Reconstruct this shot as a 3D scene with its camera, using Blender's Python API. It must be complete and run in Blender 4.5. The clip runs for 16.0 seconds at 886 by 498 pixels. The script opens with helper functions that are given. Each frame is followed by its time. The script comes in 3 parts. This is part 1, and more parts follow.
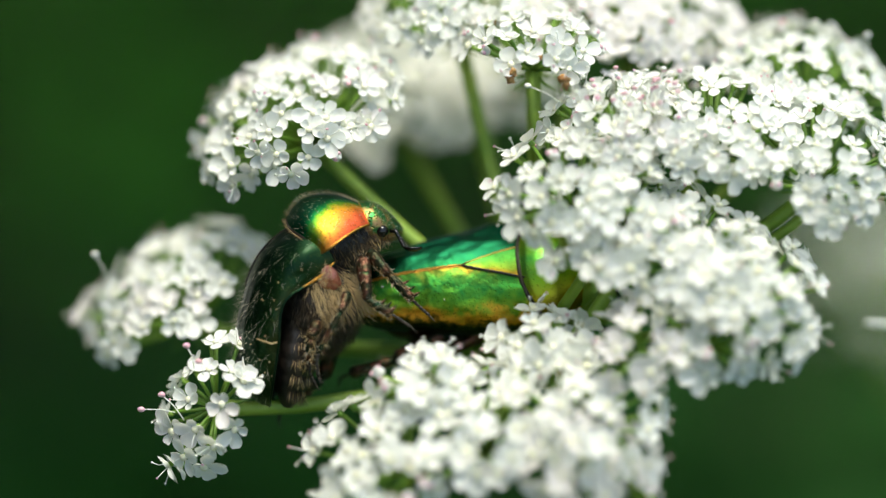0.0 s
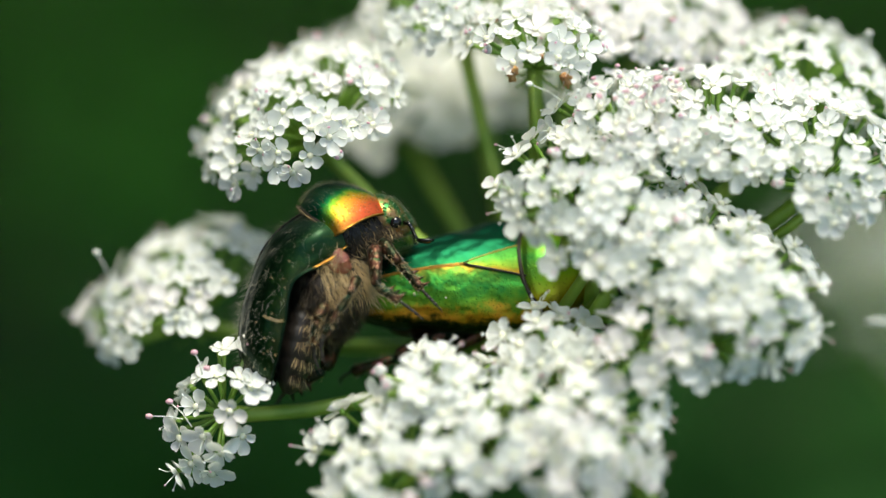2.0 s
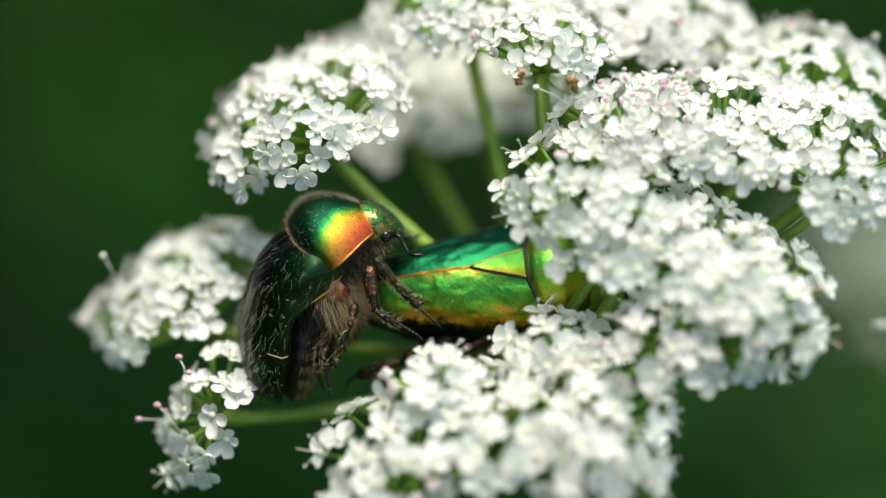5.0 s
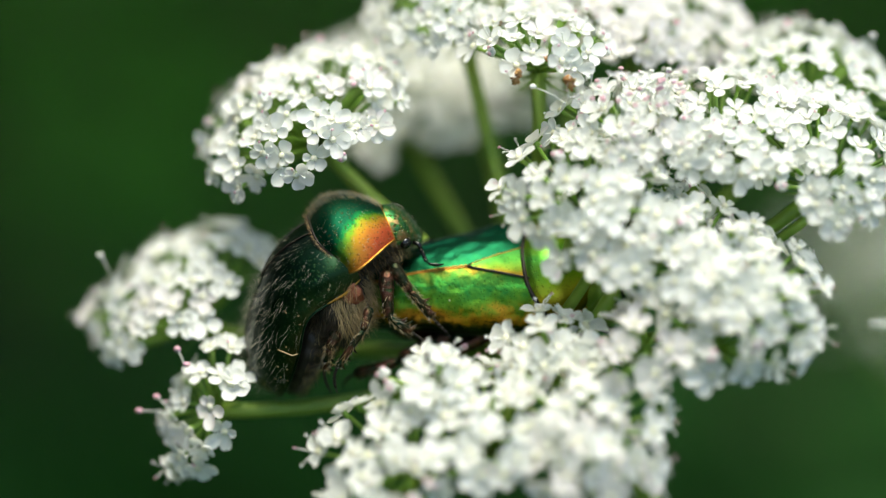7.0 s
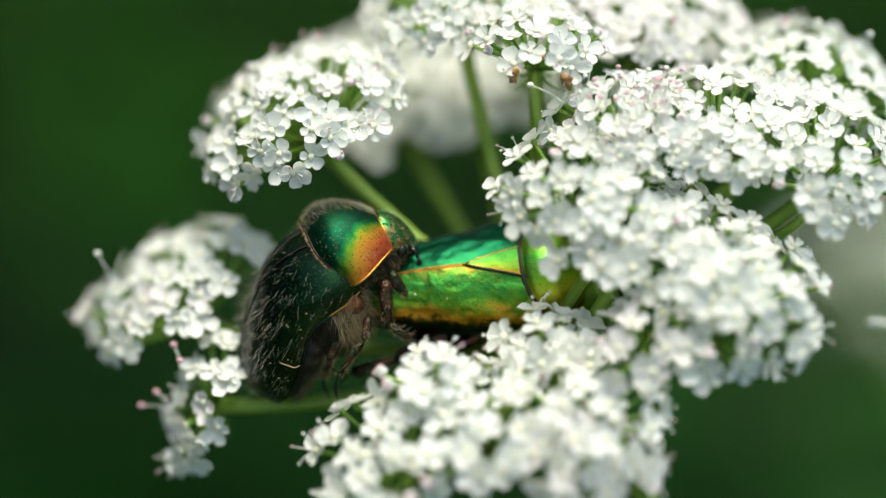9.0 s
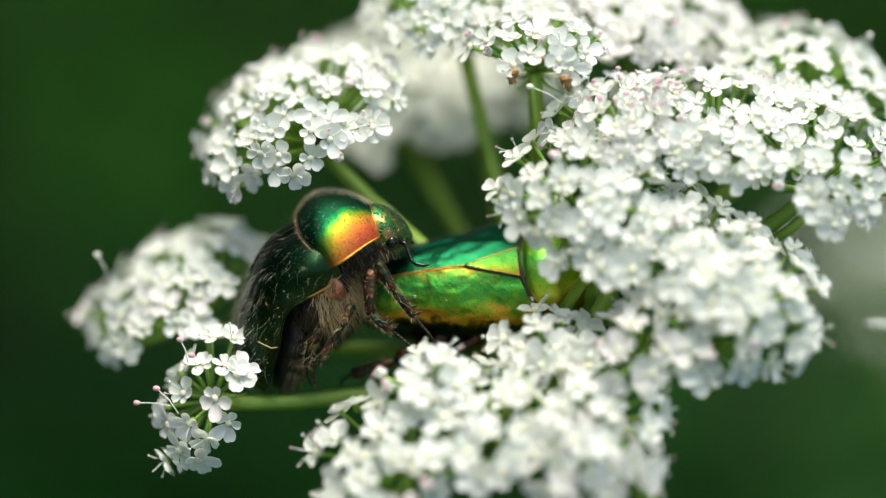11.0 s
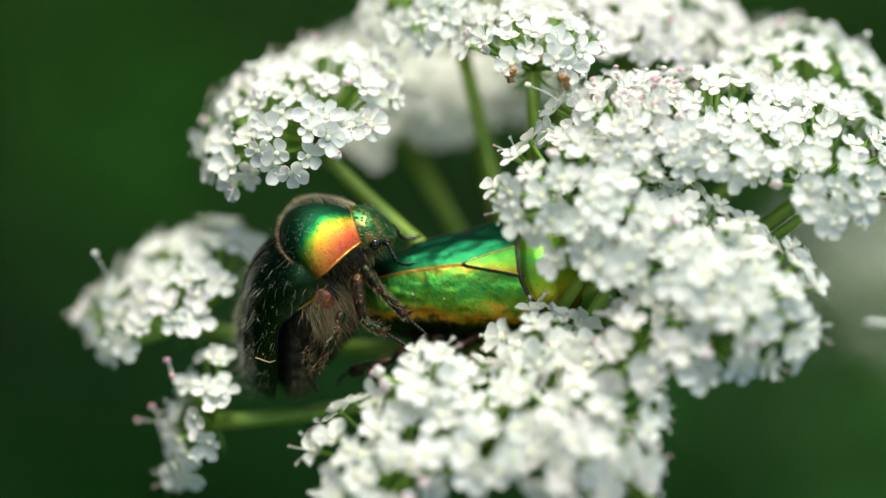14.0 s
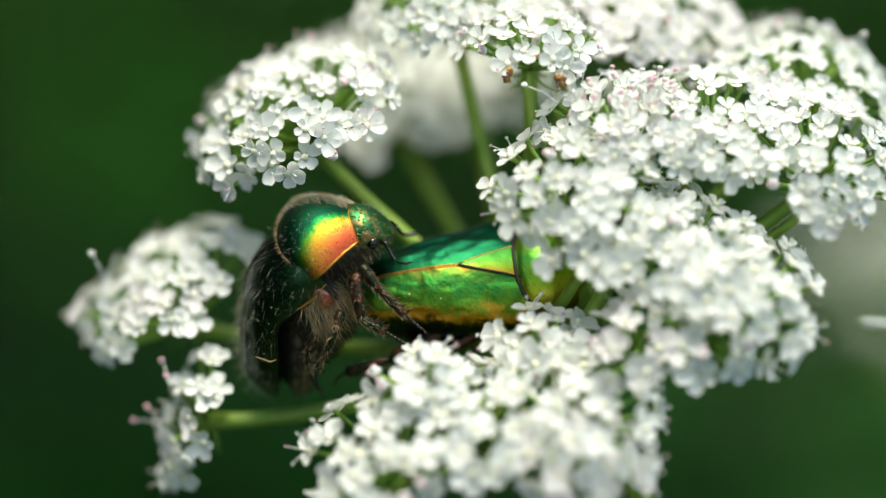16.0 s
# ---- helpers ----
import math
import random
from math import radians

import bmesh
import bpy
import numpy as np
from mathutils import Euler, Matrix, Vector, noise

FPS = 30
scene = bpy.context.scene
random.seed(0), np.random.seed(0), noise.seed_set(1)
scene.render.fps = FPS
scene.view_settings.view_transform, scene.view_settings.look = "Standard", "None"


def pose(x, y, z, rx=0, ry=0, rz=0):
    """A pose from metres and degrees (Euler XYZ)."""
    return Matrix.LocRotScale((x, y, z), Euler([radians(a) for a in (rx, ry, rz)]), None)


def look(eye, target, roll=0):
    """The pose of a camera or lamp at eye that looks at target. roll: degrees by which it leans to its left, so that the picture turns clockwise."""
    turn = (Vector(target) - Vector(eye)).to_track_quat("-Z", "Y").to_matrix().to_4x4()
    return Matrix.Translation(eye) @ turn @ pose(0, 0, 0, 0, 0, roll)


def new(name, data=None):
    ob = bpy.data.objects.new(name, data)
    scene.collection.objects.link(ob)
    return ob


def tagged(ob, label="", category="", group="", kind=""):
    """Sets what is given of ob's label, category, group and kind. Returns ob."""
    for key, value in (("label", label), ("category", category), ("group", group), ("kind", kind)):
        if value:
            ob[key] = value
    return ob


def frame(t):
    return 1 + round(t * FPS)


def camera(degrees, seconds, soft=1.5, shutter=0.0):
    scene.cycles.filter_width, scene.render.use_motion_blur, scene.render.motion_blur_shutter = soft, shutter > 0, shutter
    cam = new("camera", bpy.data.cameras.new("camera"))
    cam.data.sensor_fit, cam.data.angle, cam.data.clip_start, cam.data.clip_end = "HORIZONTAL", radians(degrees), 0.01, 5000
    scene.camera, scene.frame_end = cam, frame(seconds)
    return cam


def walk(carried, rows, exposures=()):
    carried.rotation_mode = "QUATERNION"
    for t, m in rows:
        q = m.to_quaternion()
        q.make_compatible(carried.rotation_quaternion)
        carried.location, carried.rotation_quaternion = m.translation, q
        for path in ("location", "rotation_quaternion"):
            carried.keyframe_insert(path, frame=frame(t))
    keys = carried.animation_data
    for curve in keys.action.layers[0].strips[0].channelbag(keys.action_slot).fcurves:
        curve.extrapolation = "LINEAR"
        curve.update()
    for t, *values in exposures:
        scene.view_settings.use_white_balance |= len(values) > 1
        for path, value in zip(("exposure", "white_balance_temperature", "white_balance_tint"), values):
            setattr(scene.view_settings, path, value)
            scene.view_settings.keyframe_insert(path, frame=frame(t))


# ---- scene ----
MM = 0.001
TILT = 18.0                      # the camera looks down by this many degrees
CENTRE = Vector((0, 0, 0.85))    # middle of the flower head, at the focus
REACH = 206 * MM                 # from the lens to the focus

# view-aligned frame of the flower head: x across, y up the slope, z towards the lens
BASE = pose(*CENTRE, 90 - TILT)
UP = Vector((0, math.cos(radians(TILT)), math.sin(radians(TILT))))

# seconds, sideways and upward turn of the camera in degrees
SWAY = [
    (0, 0.000, 0.000), (0.5, 0.035, -0.035), (1, 0.106, 0.000), (1.5, 0.000, 0.036), (2, 0.035, -0.035),
    (2.5, 0.194, -0.017), (3, 0.124, 0.053), (3.5, 0.017, -0.035), (4, 0.071, -0.017), (6.5, 0.194, 0.071),
    (7, 0.106, 0.017), (7.5, 0.105, -0.017), (8, 0.124, 0.053), (8.5, 0.071, 0.035), (9, 0.052, -0.017),
    (11.5, 0.035, 0.017), (12, 0.019, -0.017), (12.5, 0.000, -0.017), (13, 0.000, 0.019), (13.5, 0.035, 0.000),
    (14, 0.000, -0.017), (14.5, -0.035, 0.017), (15, 0.000, 0.000), (15.5, 0.000, -0.017), (16, -0.072, -0.017),
]
# seconds, place in mm and turn in degrees of the mounted beetle in the frame of the flower head
UPPER = [
    (0, -10.28, -0.57, -2.62, -89.7, -1.0, 21.6),
    (0.5, -10.15, -0.51, -2.57, -90.4, -2.0, 21.5),
    (1, -10.64, -0.56, -2.68, -91.1, -2.8, 22.7),
    (1.5, -10.30, -0.25, -2.68, -97.6, -0.3, 21.5),
    (2, -9.58, 0.17, -2.62, -96.1, 2.3, 17.5),
    (2.5, -9.64, 0.33, -2.62, -92.0, 3.2, 19.4),
    (3, -10.32, 0.15, -2.65, -88.8, 0.5, 21.4),
    (3.5, -10.92, 0.07, -2.91, -84.8, -4.6, 22.5),
    (4, -11.21, -0.30, -2.78, -79.4, -5.1, 24.9),
    (6.5, -9.54, -0.52, -2.70, -67.5, 3.5, 17.5),
    (7, -9.35, -0.37, -2.72, -66.8, 2.0, 17.1),
    (7.5, -9.70, -0.62, -2.80, -65.6, -1.5, 17.4),
    (8, -9.93, -0.67, -2.79, -65.0, -2.3, 17.8),
    (8.5, -9.82, -0.80, -2.77, -62.0, -2.0, 17.5),
    (9, -9.49, -1.13, -2.64, -59.0, 5.8, 19.4),
    (11.5, -9.96, -0.00, -2.73, -76.5, -6.4, 14.4),
    (12, -9.86, -0.16, -2.70, -78.6, -6.1, 16.2),
    (12.5, -10.08, -0.23, -2.67, -74.1, -8.8, 17.6),
    (13, -10.29, -0.34, -2.67, -71.1, -10.9, 18.4),
    (13.5, -10.45, -0.55, -2.68, -69.9, -13.6, 20.2),
    (14, -10.59, -0.81, -2.67, -68.8, -13.5, 20.5),
    (14.5, -10.57, -0.72, -2.65, -68.1, -12.9, 20.3),
    (15, -10.57, -0.84, -2.61, -67.7, -13.7, 21.0),
    (15.5, -10.34, -0.69, -2.70, -67.3, -17.1, 21.4),
    (16, -10.36, -0.70, -2.76, -67.4, -16.6, 21.0),
]
# seconds, shift in mm and turn of the small umbel that the beetle pushes
NOD = [
    (0, 0.00, -0.00, -0), (0.5, -0.12, 0.20, -0), (1, -0.26, 0.32, -0), (1.5, -0.07, 0.77, -0), (2, 0.45, -0.63, -0),
    (2.5, -0.49, -0.05, -4), (3, -0.69, -0.31, -2), (3.5, -0.94, -0.24, -9), (4, -1.00, -0.88, -9), (6.5, -0.84, -0.73, -14),
    (7, -0.78, -0.35, -14), (7.5, -0.77, -0.28, -16), (8, -0.84, -0.22, -19), (8.5, -0.71, -0.22, -24), (9, -0.64, -0.22, -24),
    (11.5, -0.51, 0.51, -2), (12, -0.64, -0.76, -7), (12.5, -0.59, -1.24, -12), (13, -0.78, -1.36, -16), (13.5, -0.90, -1.43, -21),
    (14, -0.84, -1.43, -29), (14.5, -0.85, -1.37, -29), (15, -0.97, -1.75, -29), (15.5, -1.03, -1.55, -29), (16, -0.97, -1.43, -31),
]

cam = camera(18.0, 16.0, soft=1.15)
cam.data.dof.use_dof = True
cam.data.dof.focus_distance = REACH + 0.3 * MM
cam.data.dof.aperture_fstop = 6.6
EYE = BASE @ Matrix.Translation((0, 0, REACH))
LIGHT = (0.82, 6950, 1)         # exposure in stops, white balance
walk(cam, [(t, EYE @ pose(0, 0, 0, up, side, 0)) for t, side, up in SWAY], [(0, *LIGHT), (16, *LIGHT)])

# ---- light ----
world = bpy.data.worlds.new("daylight")
scene.world = world
world.use_nodes = True
wn = world.node_tree
sky = wn.nodes.new("ShaderNodeTexSky")
sky.sky_type, sky.sun_disc = "NISHITA", False
SUN_EL, SUN_AZ = 82.0, 160.0     # height and compass turn of the sun, from +y clockwise
sky.sun_elevation, sky.sun_rotation = radians(SUN_EL), radians(SUN_AZ)
wn.links.new(sky.outputs[0], wn.nodes["Background"].inputs[0])
wn.nodes["Background"].inputs[1].default_value = 0.13
sun = new("sun", bpy.data.lights.new("sun", "SUN"))
sun.data.energy, sun.data.angle, sun.data.color = 3.1, radians(30), (1.0, 0.95, 0.86)
sun_way = Vector((math.sin(radians(SUN_AZ)) * math.cos(radians(SUN_EL)), math.cos(radians(SUN_AZ)) * math.cos(radians(SUN_EL)), math.sin(radians(SUN_EL))))
sun.matrix_world = look(CENTRE + sun_way * 3, CENTRE)


# ---- materials ----
class Mat:
    """A principled material with short ways to add nodes."""

    def __init__(self, name, **values):
        self.m = bpy.data.materials.new(name)
        self.m.use_nodes = True
        self.t = self.m.node_tree
        self.b = self.t.nodes["Principled BSDF"]
        for k, v in values.items():
            self.put(k.replace("_", " "), v)

    def put(self, socket, v):
        if isinstance(v, bpy.types.NodeSocket):
            self.t.links.new(v, self.b.inputs[socket])
        else:
            self.b.inputs[socket].default_value = (*v, 1) if socket == "Base Color" else v

    def node(self, kind, **inputs):
        n = self.t.nodes.new("ShaderNode" + kind)
        for k, v in inputs.items():
            s = n.inputs[k.replace("_", " ")]
            if isinstance(v, bpy.types.NodeSocket):
                self.t.links.new(v, s)
            else:
                s.default_value = v
        return n

    def coords(self, which="Object"):
        return self.node("TexCoord").outputs[which]

    def noise(self, scale, detail=3.0, where=None):
        return self.node("TexNoise", Vector=where or self.coords(), Scale=scale, Detail=detail).outputs["Fac"]

    def ramp(self, fac, stops):
        n = self.node("ValToRGB", Fac=fac)
        e = n.color_ramp.elements
        while len(e) < len(stops):
            e.new(0.5)
        for el, (p, c) in zip(e, stops):
            el.position, el.color = p, (*c, 1)
        return n.outputs[0]

    def mix(self, fac, a, b, how="MIX"):
        n = self.t.nodes.new("ShaderNodeMix")
        n.data_type, n.blend_type = "RGBA", how
        for i, v in ((0, fac), (6, a), (7, b)):
            if isinstance(v, bpy.types.NodeSocket):
                self.t.links.new(v, n.inputs[i])
            else:
                n.inputs[i].default_value = (*v, 1) if isinstance(v, tuple) else v
        return n.outputs[2]

    def math(self, how, a, b=0.0):
        n = self.t.nodes.new("ShaderNodeMath")
        n.operation = how
        for i, v in enumerate((a, b)):
            if isinstance(v, bpy.types.NodeSocket):
                self.t.links.new(v, n.inputs[i])
            else:
                n.inputs[i].default_value = v
        return n.outputs[0]

    def bump(self, height, depth, strength=1.0, under=None):
        n = self.node("Bump", Height=height, Strength=strength, Distance=depth)
        if under:
            self.t.links.new(under, n.inputs["Normal"])
        return n.outputs[0]


def petal_material():
    m = Mat("petal", Roughness=0.55)
    n = m.noise(900, 4)
    tone = m.ramp(n, [(0.3, (0.86, 0.86, 0.83)), (0.7, (0.92, 0.92, 0.90))])
    each = m.node("ObjectInfo").outputs["Random"]
    blush = m.math("MULTIPLY", m.math("GREATER_THAN", each, 0.86), 0.35)
    m.put("Base Color", m.mix(blush, tone, (0.90, 0.74, 0.80)))
    m.put("Subsurface Weight", 0.3)
    m.put("Subsurface Radius", (0.0006, 0.0006, 0.0005))
    m.put("Subsurface Scale", 1.0)
    m.put("Normal", m.bump(m.noise(2600, 2), 0.00006, 0.5))
    # thin petals let light through
    thin = m.node("BsdfTranslucent", Color=(0.92, 0.93, 0.86, 1))
    both = m.node("MixShader", Fac=0.38)
    m.t.links.new(m.b.outputs[0], both.inputs[1])
    m.t.links.new(thin.outputs[0], both.inputs[2])
    m.t.links.new(both.outputs[0], m.t.nodes["Material Output"].inputs[0])
    return m.m


def plant_material(name, a, b, scale=500, rough=0.5):
    m = Mat(name, Roughness=rough)
    m.put("Base Color", m.ramp(m.noise(scale, 4), [(0.32, a), (0.68, b)]))
    m.put("Subsurface Weight", 0.15)
    m.put("Subsurface Radius", (0.0006, 0.0008, 0.0003))
    m.put("Subsurface Scale", 1.0)
    m.put("Normal", m.bump(m.noise(scale * 4, 2), 0.00005, 0.5))
    return m.m


def shell_material(name, across, strength=1.0, freckle=0.0, rough=0.24, pits=4200.0, slant=0.0, mottle=0.22, spot=(0.10, 0.09, 0.02), drift=0.42, dent=0.15):
    """Metallic beetle cuticle: the colour runs across the shield by its own map, with pits and faint grain."""
    m = Mat(name, Metallic=1.0)
    uv = m.node("SeparateXYZ", Vector=m.coords("UV"))
    warp = m.math("MULTIPLY", m.math("SUBTRACT", m.noise(260, 3), 0.5), drift)
    fine = m.math("MULTIPLY", m.math("SUBTRACT", m.noise(1500, 3), 0.5), mottle)
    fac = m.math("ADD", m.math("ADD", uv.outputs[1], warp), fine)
    # slant tilts the painted reflection edge from rear to front
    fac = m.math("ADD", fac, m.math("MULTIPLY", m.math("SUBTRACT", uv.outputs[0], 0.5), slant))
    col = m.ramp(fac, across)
    vor = m.node("TexVoronoi", Vector=m.coords(), Scale=pits)
    pit = m.ramp(vor.outputs["Distance"], [(0.12, (0, 0, 0)), (0.34, (1, 1, 1))])
    if freckle:
        col = m.mix(m.math("MULTIPLY", m.math("SUBTRACT", 1.0, pit), freckle), col, spot)
    m.put("Base Color", col)
    m.put("Roughness", m.math("ADD", m.math("MULTIPLY", m.noise(700, 4), 0.16), rough - 0.08))
    dents = m.bump(m.noise(430, 3), 0.0004, dent)
    m.put("Normal", m.bump(pit, 0.00006, strength, dents))
    return m.m


PETAL = petal_material()
DISC = plant_material("flower_centre", (0.74, 0.73, 0.52), (0.84, 0.82, 0.66), 1500)
PINK = plant_material("pink_anther", (0.62, 0.30, 0.38), (0.80, 0.55, 0.60), 1500)
PALE = plant_material("pale_filament", (0.80, 0.82, 0.72), (0.88, 0.88, 0.82), 1500)
BROWN = plant_material("withered_flower", (0.24, 0.10, 0.03), (0.52, 0.30, 0.12), 1300, 0.7)
GREEN = plant_material("green_stalk", (0.10, 0.22, 0.02), (0.20, 0.33, 0.05), 350)
RAYGREEN = plant_material("ray_stalk", (0.16, 0.29, 0.03), (0.28, 0.40, 0.06), 300)

GREEN_A, GREEN_B, LIME = (0.004, 0.045, 0.022), (0.010, 0.14, 0.035), (0.13, 0.27, 0.022)
GOLD, COPPER = (0.58, 0.29, 0.03), (0.72, 0.20, 0.045)
# ramp paints the split of dark and bright reflections, with the iridescent hues
PRONOTUM = shell_material("pronotum_shell", [(0.42, GREEN_A), (0.53, GREEN_B), (0.60, LIME), (0.73, GOLD), (0.89, COPPER), (1.0, (0.74, 0.13, 0.05))], 0.35, 0.85, 0.48, 4500.0, 0.5, 0.2, (0.06, 0.035, 0.01), 0.30)
DARKSHELL = shell_material("dark_elytra_shell", [(0.0, (0.006, 0.018, 0.018)), (0.45, (0.005, 0.026, 0.012)), (0.8, (0.010, 0.036, 0.009)), (1.0, (0.03, 0.04, 0.010))], 0.6, 0.3, 0.44, 4300.0, 0.0, 0.4, (0.06, 0.09, 0.02))
# gold band is view-angle sheen put into the colour; darker towards the margin
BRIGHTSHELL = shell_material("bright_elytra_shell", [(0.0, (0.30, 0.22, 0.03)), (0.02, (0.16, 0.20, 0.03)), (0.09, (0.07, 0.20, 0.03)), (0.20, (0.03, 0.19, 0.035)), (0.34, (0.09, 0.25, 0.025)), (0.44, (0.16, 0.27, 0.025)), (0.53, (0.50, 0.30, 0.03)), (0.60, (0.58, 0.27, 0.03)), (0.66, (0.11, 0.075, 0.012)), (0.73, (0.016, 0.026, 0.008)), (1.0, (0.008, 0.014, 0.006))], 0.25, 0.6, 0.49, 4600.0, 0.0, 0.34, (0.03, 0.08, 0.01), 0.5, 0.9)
# far wing case: same cuticle, its dark view-angle sheen painted in as teal
FARSHEEN = shell_material("far_elytra_sheen", [(0.0, (0.008, 0.075, 0.025)), (0.10, (0.006, 0.07, 0.03)), (0.45, (0.004, 0.055, 0.030)), (1.0, (0.004, 0.05, 0.03))], 0.18, 0.4, 0.40, 4600.0, 0.0, 0.3, (0.01, 0.05, 0.02), 0.26, 0.5)
LIMESHELL = shell_material("lime_pronotum_shell", [(0.0, (0.06, 0.30, 0.05)), (0.30, (0.30, 0.50, 0.03)), (0.5, (0.42, 0.40, 0.03)), (0.75, (0.30, 0.20, 0.02)), (1.0, (0.06, 0.06, 0.01))], 0.35, 0.4, 0.34)
HEADSHELL = shell_material("head_shell", [(0.1, (0.02, 0.12, 0.05)), (0.4, (0.05, 0.17, 0.05)), (0.6, (0.34, 0.22, 0.09)), (0.9, (0.42, 0.18, 0.11))], 1.0, 0.7, 0.42, 3600.0, 0.0, 1.3)
SCUTSHELL = shell_material("scutellum_shell", [(0.0, (0.40, 0.22, 0.03)), (0.22, (0.16, 0.24, 0.025)), (0.6, (0.05, 0.19, 0.03)), (1.0, (0.03, 0.14, 0.03))], 0.25, 0.6, 0.44, 4600.0, 0.0, 0.34, (0.03, 0.08, 0.01), 0.36, 0.5)
COPPERSHELL = shell_material("copper_plate", [(0.0, (0.24, 0.07, 0.045)), (0.5, (0.58, 0.22, 0.15)), (1.0, (0.16, 0.06, 0.04))], 0.6, 0.5, 0.34, 5200.0, 0.0, 0.9, (0.05, 0.02, 0.012), 0.9, 0.5)
BELLYSHELL = shell_material("dark_belly_shell", [(0.0, (0.015, 0.010, 0.007)), (0.5, (0.05, 0.02, 0.014)), (0.75, (0.22, 0.08, 0.06)), (1.0, (0.05, 0.02, 0.015))], 0.6, 0.3, 0.45)
RIMSHELL = shell_material("golden_rim", [(0.0, (0.42, 0.18, 0.04)), (1.0, (0.62, 0.34, 0.06))], 0.4, 0.0, 0.38)

DARKSHELL.node_tree.nodes["Principled BSDF"].inputs["Coat Weight"].default_value = 0.2
DARKSHELL.node_tree.nodes["Principled BSDF"].inputs["Coat Roughness"].default_value = 0.3


def chitin():
    m = Mat("dark_chitin", Roughness=0.5)
    m.put("Base Color", m.ramp(m.noise(900, 3), [(0.3, (0.008, 0.007, 0.005)), (0.75, (0.03, 0.018, 0.012))]))
    m.put("Normal", m.bump(m.noise(3500, 2), 0.00006, 0.6))
    return m.m


def leg_shell():
    m = Mat("leg_shell", Metallic=0.85, Roughness=0.42)
    m.put("Base Color", m.ramp(m.noise(1000, 3), [(0.36, (0.010, 0.028, 0.014)), (0.50, (0.035, 0.030, 0.014)), (0.62, (0.13, 0.052, 0.034)), (0.70, (0.03, 0.055, 0.02))]))
    m.put("Normal", m.bump(m.noise(2400, 3), 0.00016, 1.0))
    return m.m


CHITIN, LEGSHELL = chitin(), leg_shell()
EYEBLACK = Mat("eye_black", Base_Color=(0.006, 0.005, 0.005), Roughness=0.12).m
HAIR = plant_material("tan_hair", (0.36, 0.235, 0.10), (0.66, 0.48, 0.23), 400, 0.4)
# brown hair of the collar; also colours in the shade on chest and belly
DARKHAIR = plant_material("brown_and_shaded_hair", (0.02, 0.014, 0.008), (0.08, 0.052, 0.026), 400, 0.45)
PALEHAIR = plant_material("pale_hair", (0.36, 0.34, 0.25), (0.62, 0.58, 0.46), 400, 0.4)


# ---- mesh building ----
class Shape:
    """Gathers vertices and faces in millimetres; part() makes one mesh of it."""

    def __init__(self):
        self.v, self.f, self.m, self.uv = [], [], [], []

    def face(self, ids, mat=0, uvs=None):
        self.f.append(ids)
        self.m.append(mat)
        self.uv.append(uvs or [(0.5, 0.5)] * len(ids))

    def grid(self, fn, nu, nv, mat=0, loop=False):
        """A sheet fn(s, q) with s and q from 0 to 1."""
        o = len(self.v)
        for i in range(nu + 1):
            for j in range(nv + 1):
                self.v.append(fn(i / nu, j / nv))
        for i in range(nu):
            for j in range(nv):
                a = o + i * (nv + 1) + j
                uv = [(i / nu, j / nv), (i / nu, (j + 1) / nv), ((i + 1) / nu, (j + 1) / nv), ((i + 1) / nu, j / nv)]
                self.face((a, a + 1, a + nv + 2, a + nv + 1), mat, uv)
        return self

    def tube(self, pts, radii, sides=6, mat=0, flat=1.0):
        """A tapered round bar through the points."""
        pts = [Vector(p) for p in pts]
        o, n = len(self.v), len(pts)
        side = None
        for i, p in enumerate(pts):
            d = (pts[min(i + 1, n - 1)] - pts[max(i - 1, 0)]).normalized()
            if side is None:
                side = d.cross(Vector((0.31, 0.83, 0.46))).normalized()
            side = (side - d * side.dot(d)).normalized()
            other = d.cross(side)
            for k in range(sides):
                a = 2 * math.pi * k / sides
                self.v.append(p + (side * math.cos(a) + other * math.sin(a) * flat) * radii[i])
        for i in range(n - 1):
            for k in range(sides):
                a, b = o + i * sides + k, o + i * sides + (k + 1) % sides
                self.face((a, b, b + sides, a + sides), mat)
        self.face(tuple(o + k for k in reversed(range(sides))), mat)
        self.face(tuple(o + (n - 1) * sides + k for k in range(sides)), mat)
        return self

    def ball(self, centre, axes, mat=0, nu=8, nv=10, turn=None, bumps=0.0):
        c, turn = Vector(centre), turn or Matrix.Identity(3)

        def fn(s, q):
            a, b = math.pi * s, 2 * math.pi * q
            p = Vector((math.cos(a) * axes[0], math.sin(a) * math.cos(b) * axes[1], math.sin(a) * math.sin(b) * axes[2]))
            if bumps:
                p *= 1 + bumps * noise.noise(p * 1.7 + c)
            return c + turn @ p
        return self.grid(fn, nu, nv, mat)

    def hair(self, root, way, length, thick, rng, mat=0, bend=0.35):
        """One curved bristle of three sides."""
        root, way = Vector(root), Vector(way).normalized()
        curl = Vector((rng.uniform(-1, 1), rng.uniform(-1, 1), rng.uniform(-1, 1))) * bend
        mid = root + (way + curl * 0.3) * length * 0.5
        tip = root + (way + curl).normalized() * length
        self.tube([root, mid, tip], [thick, thick * 0.8, thick * 0.2], 3, mat)


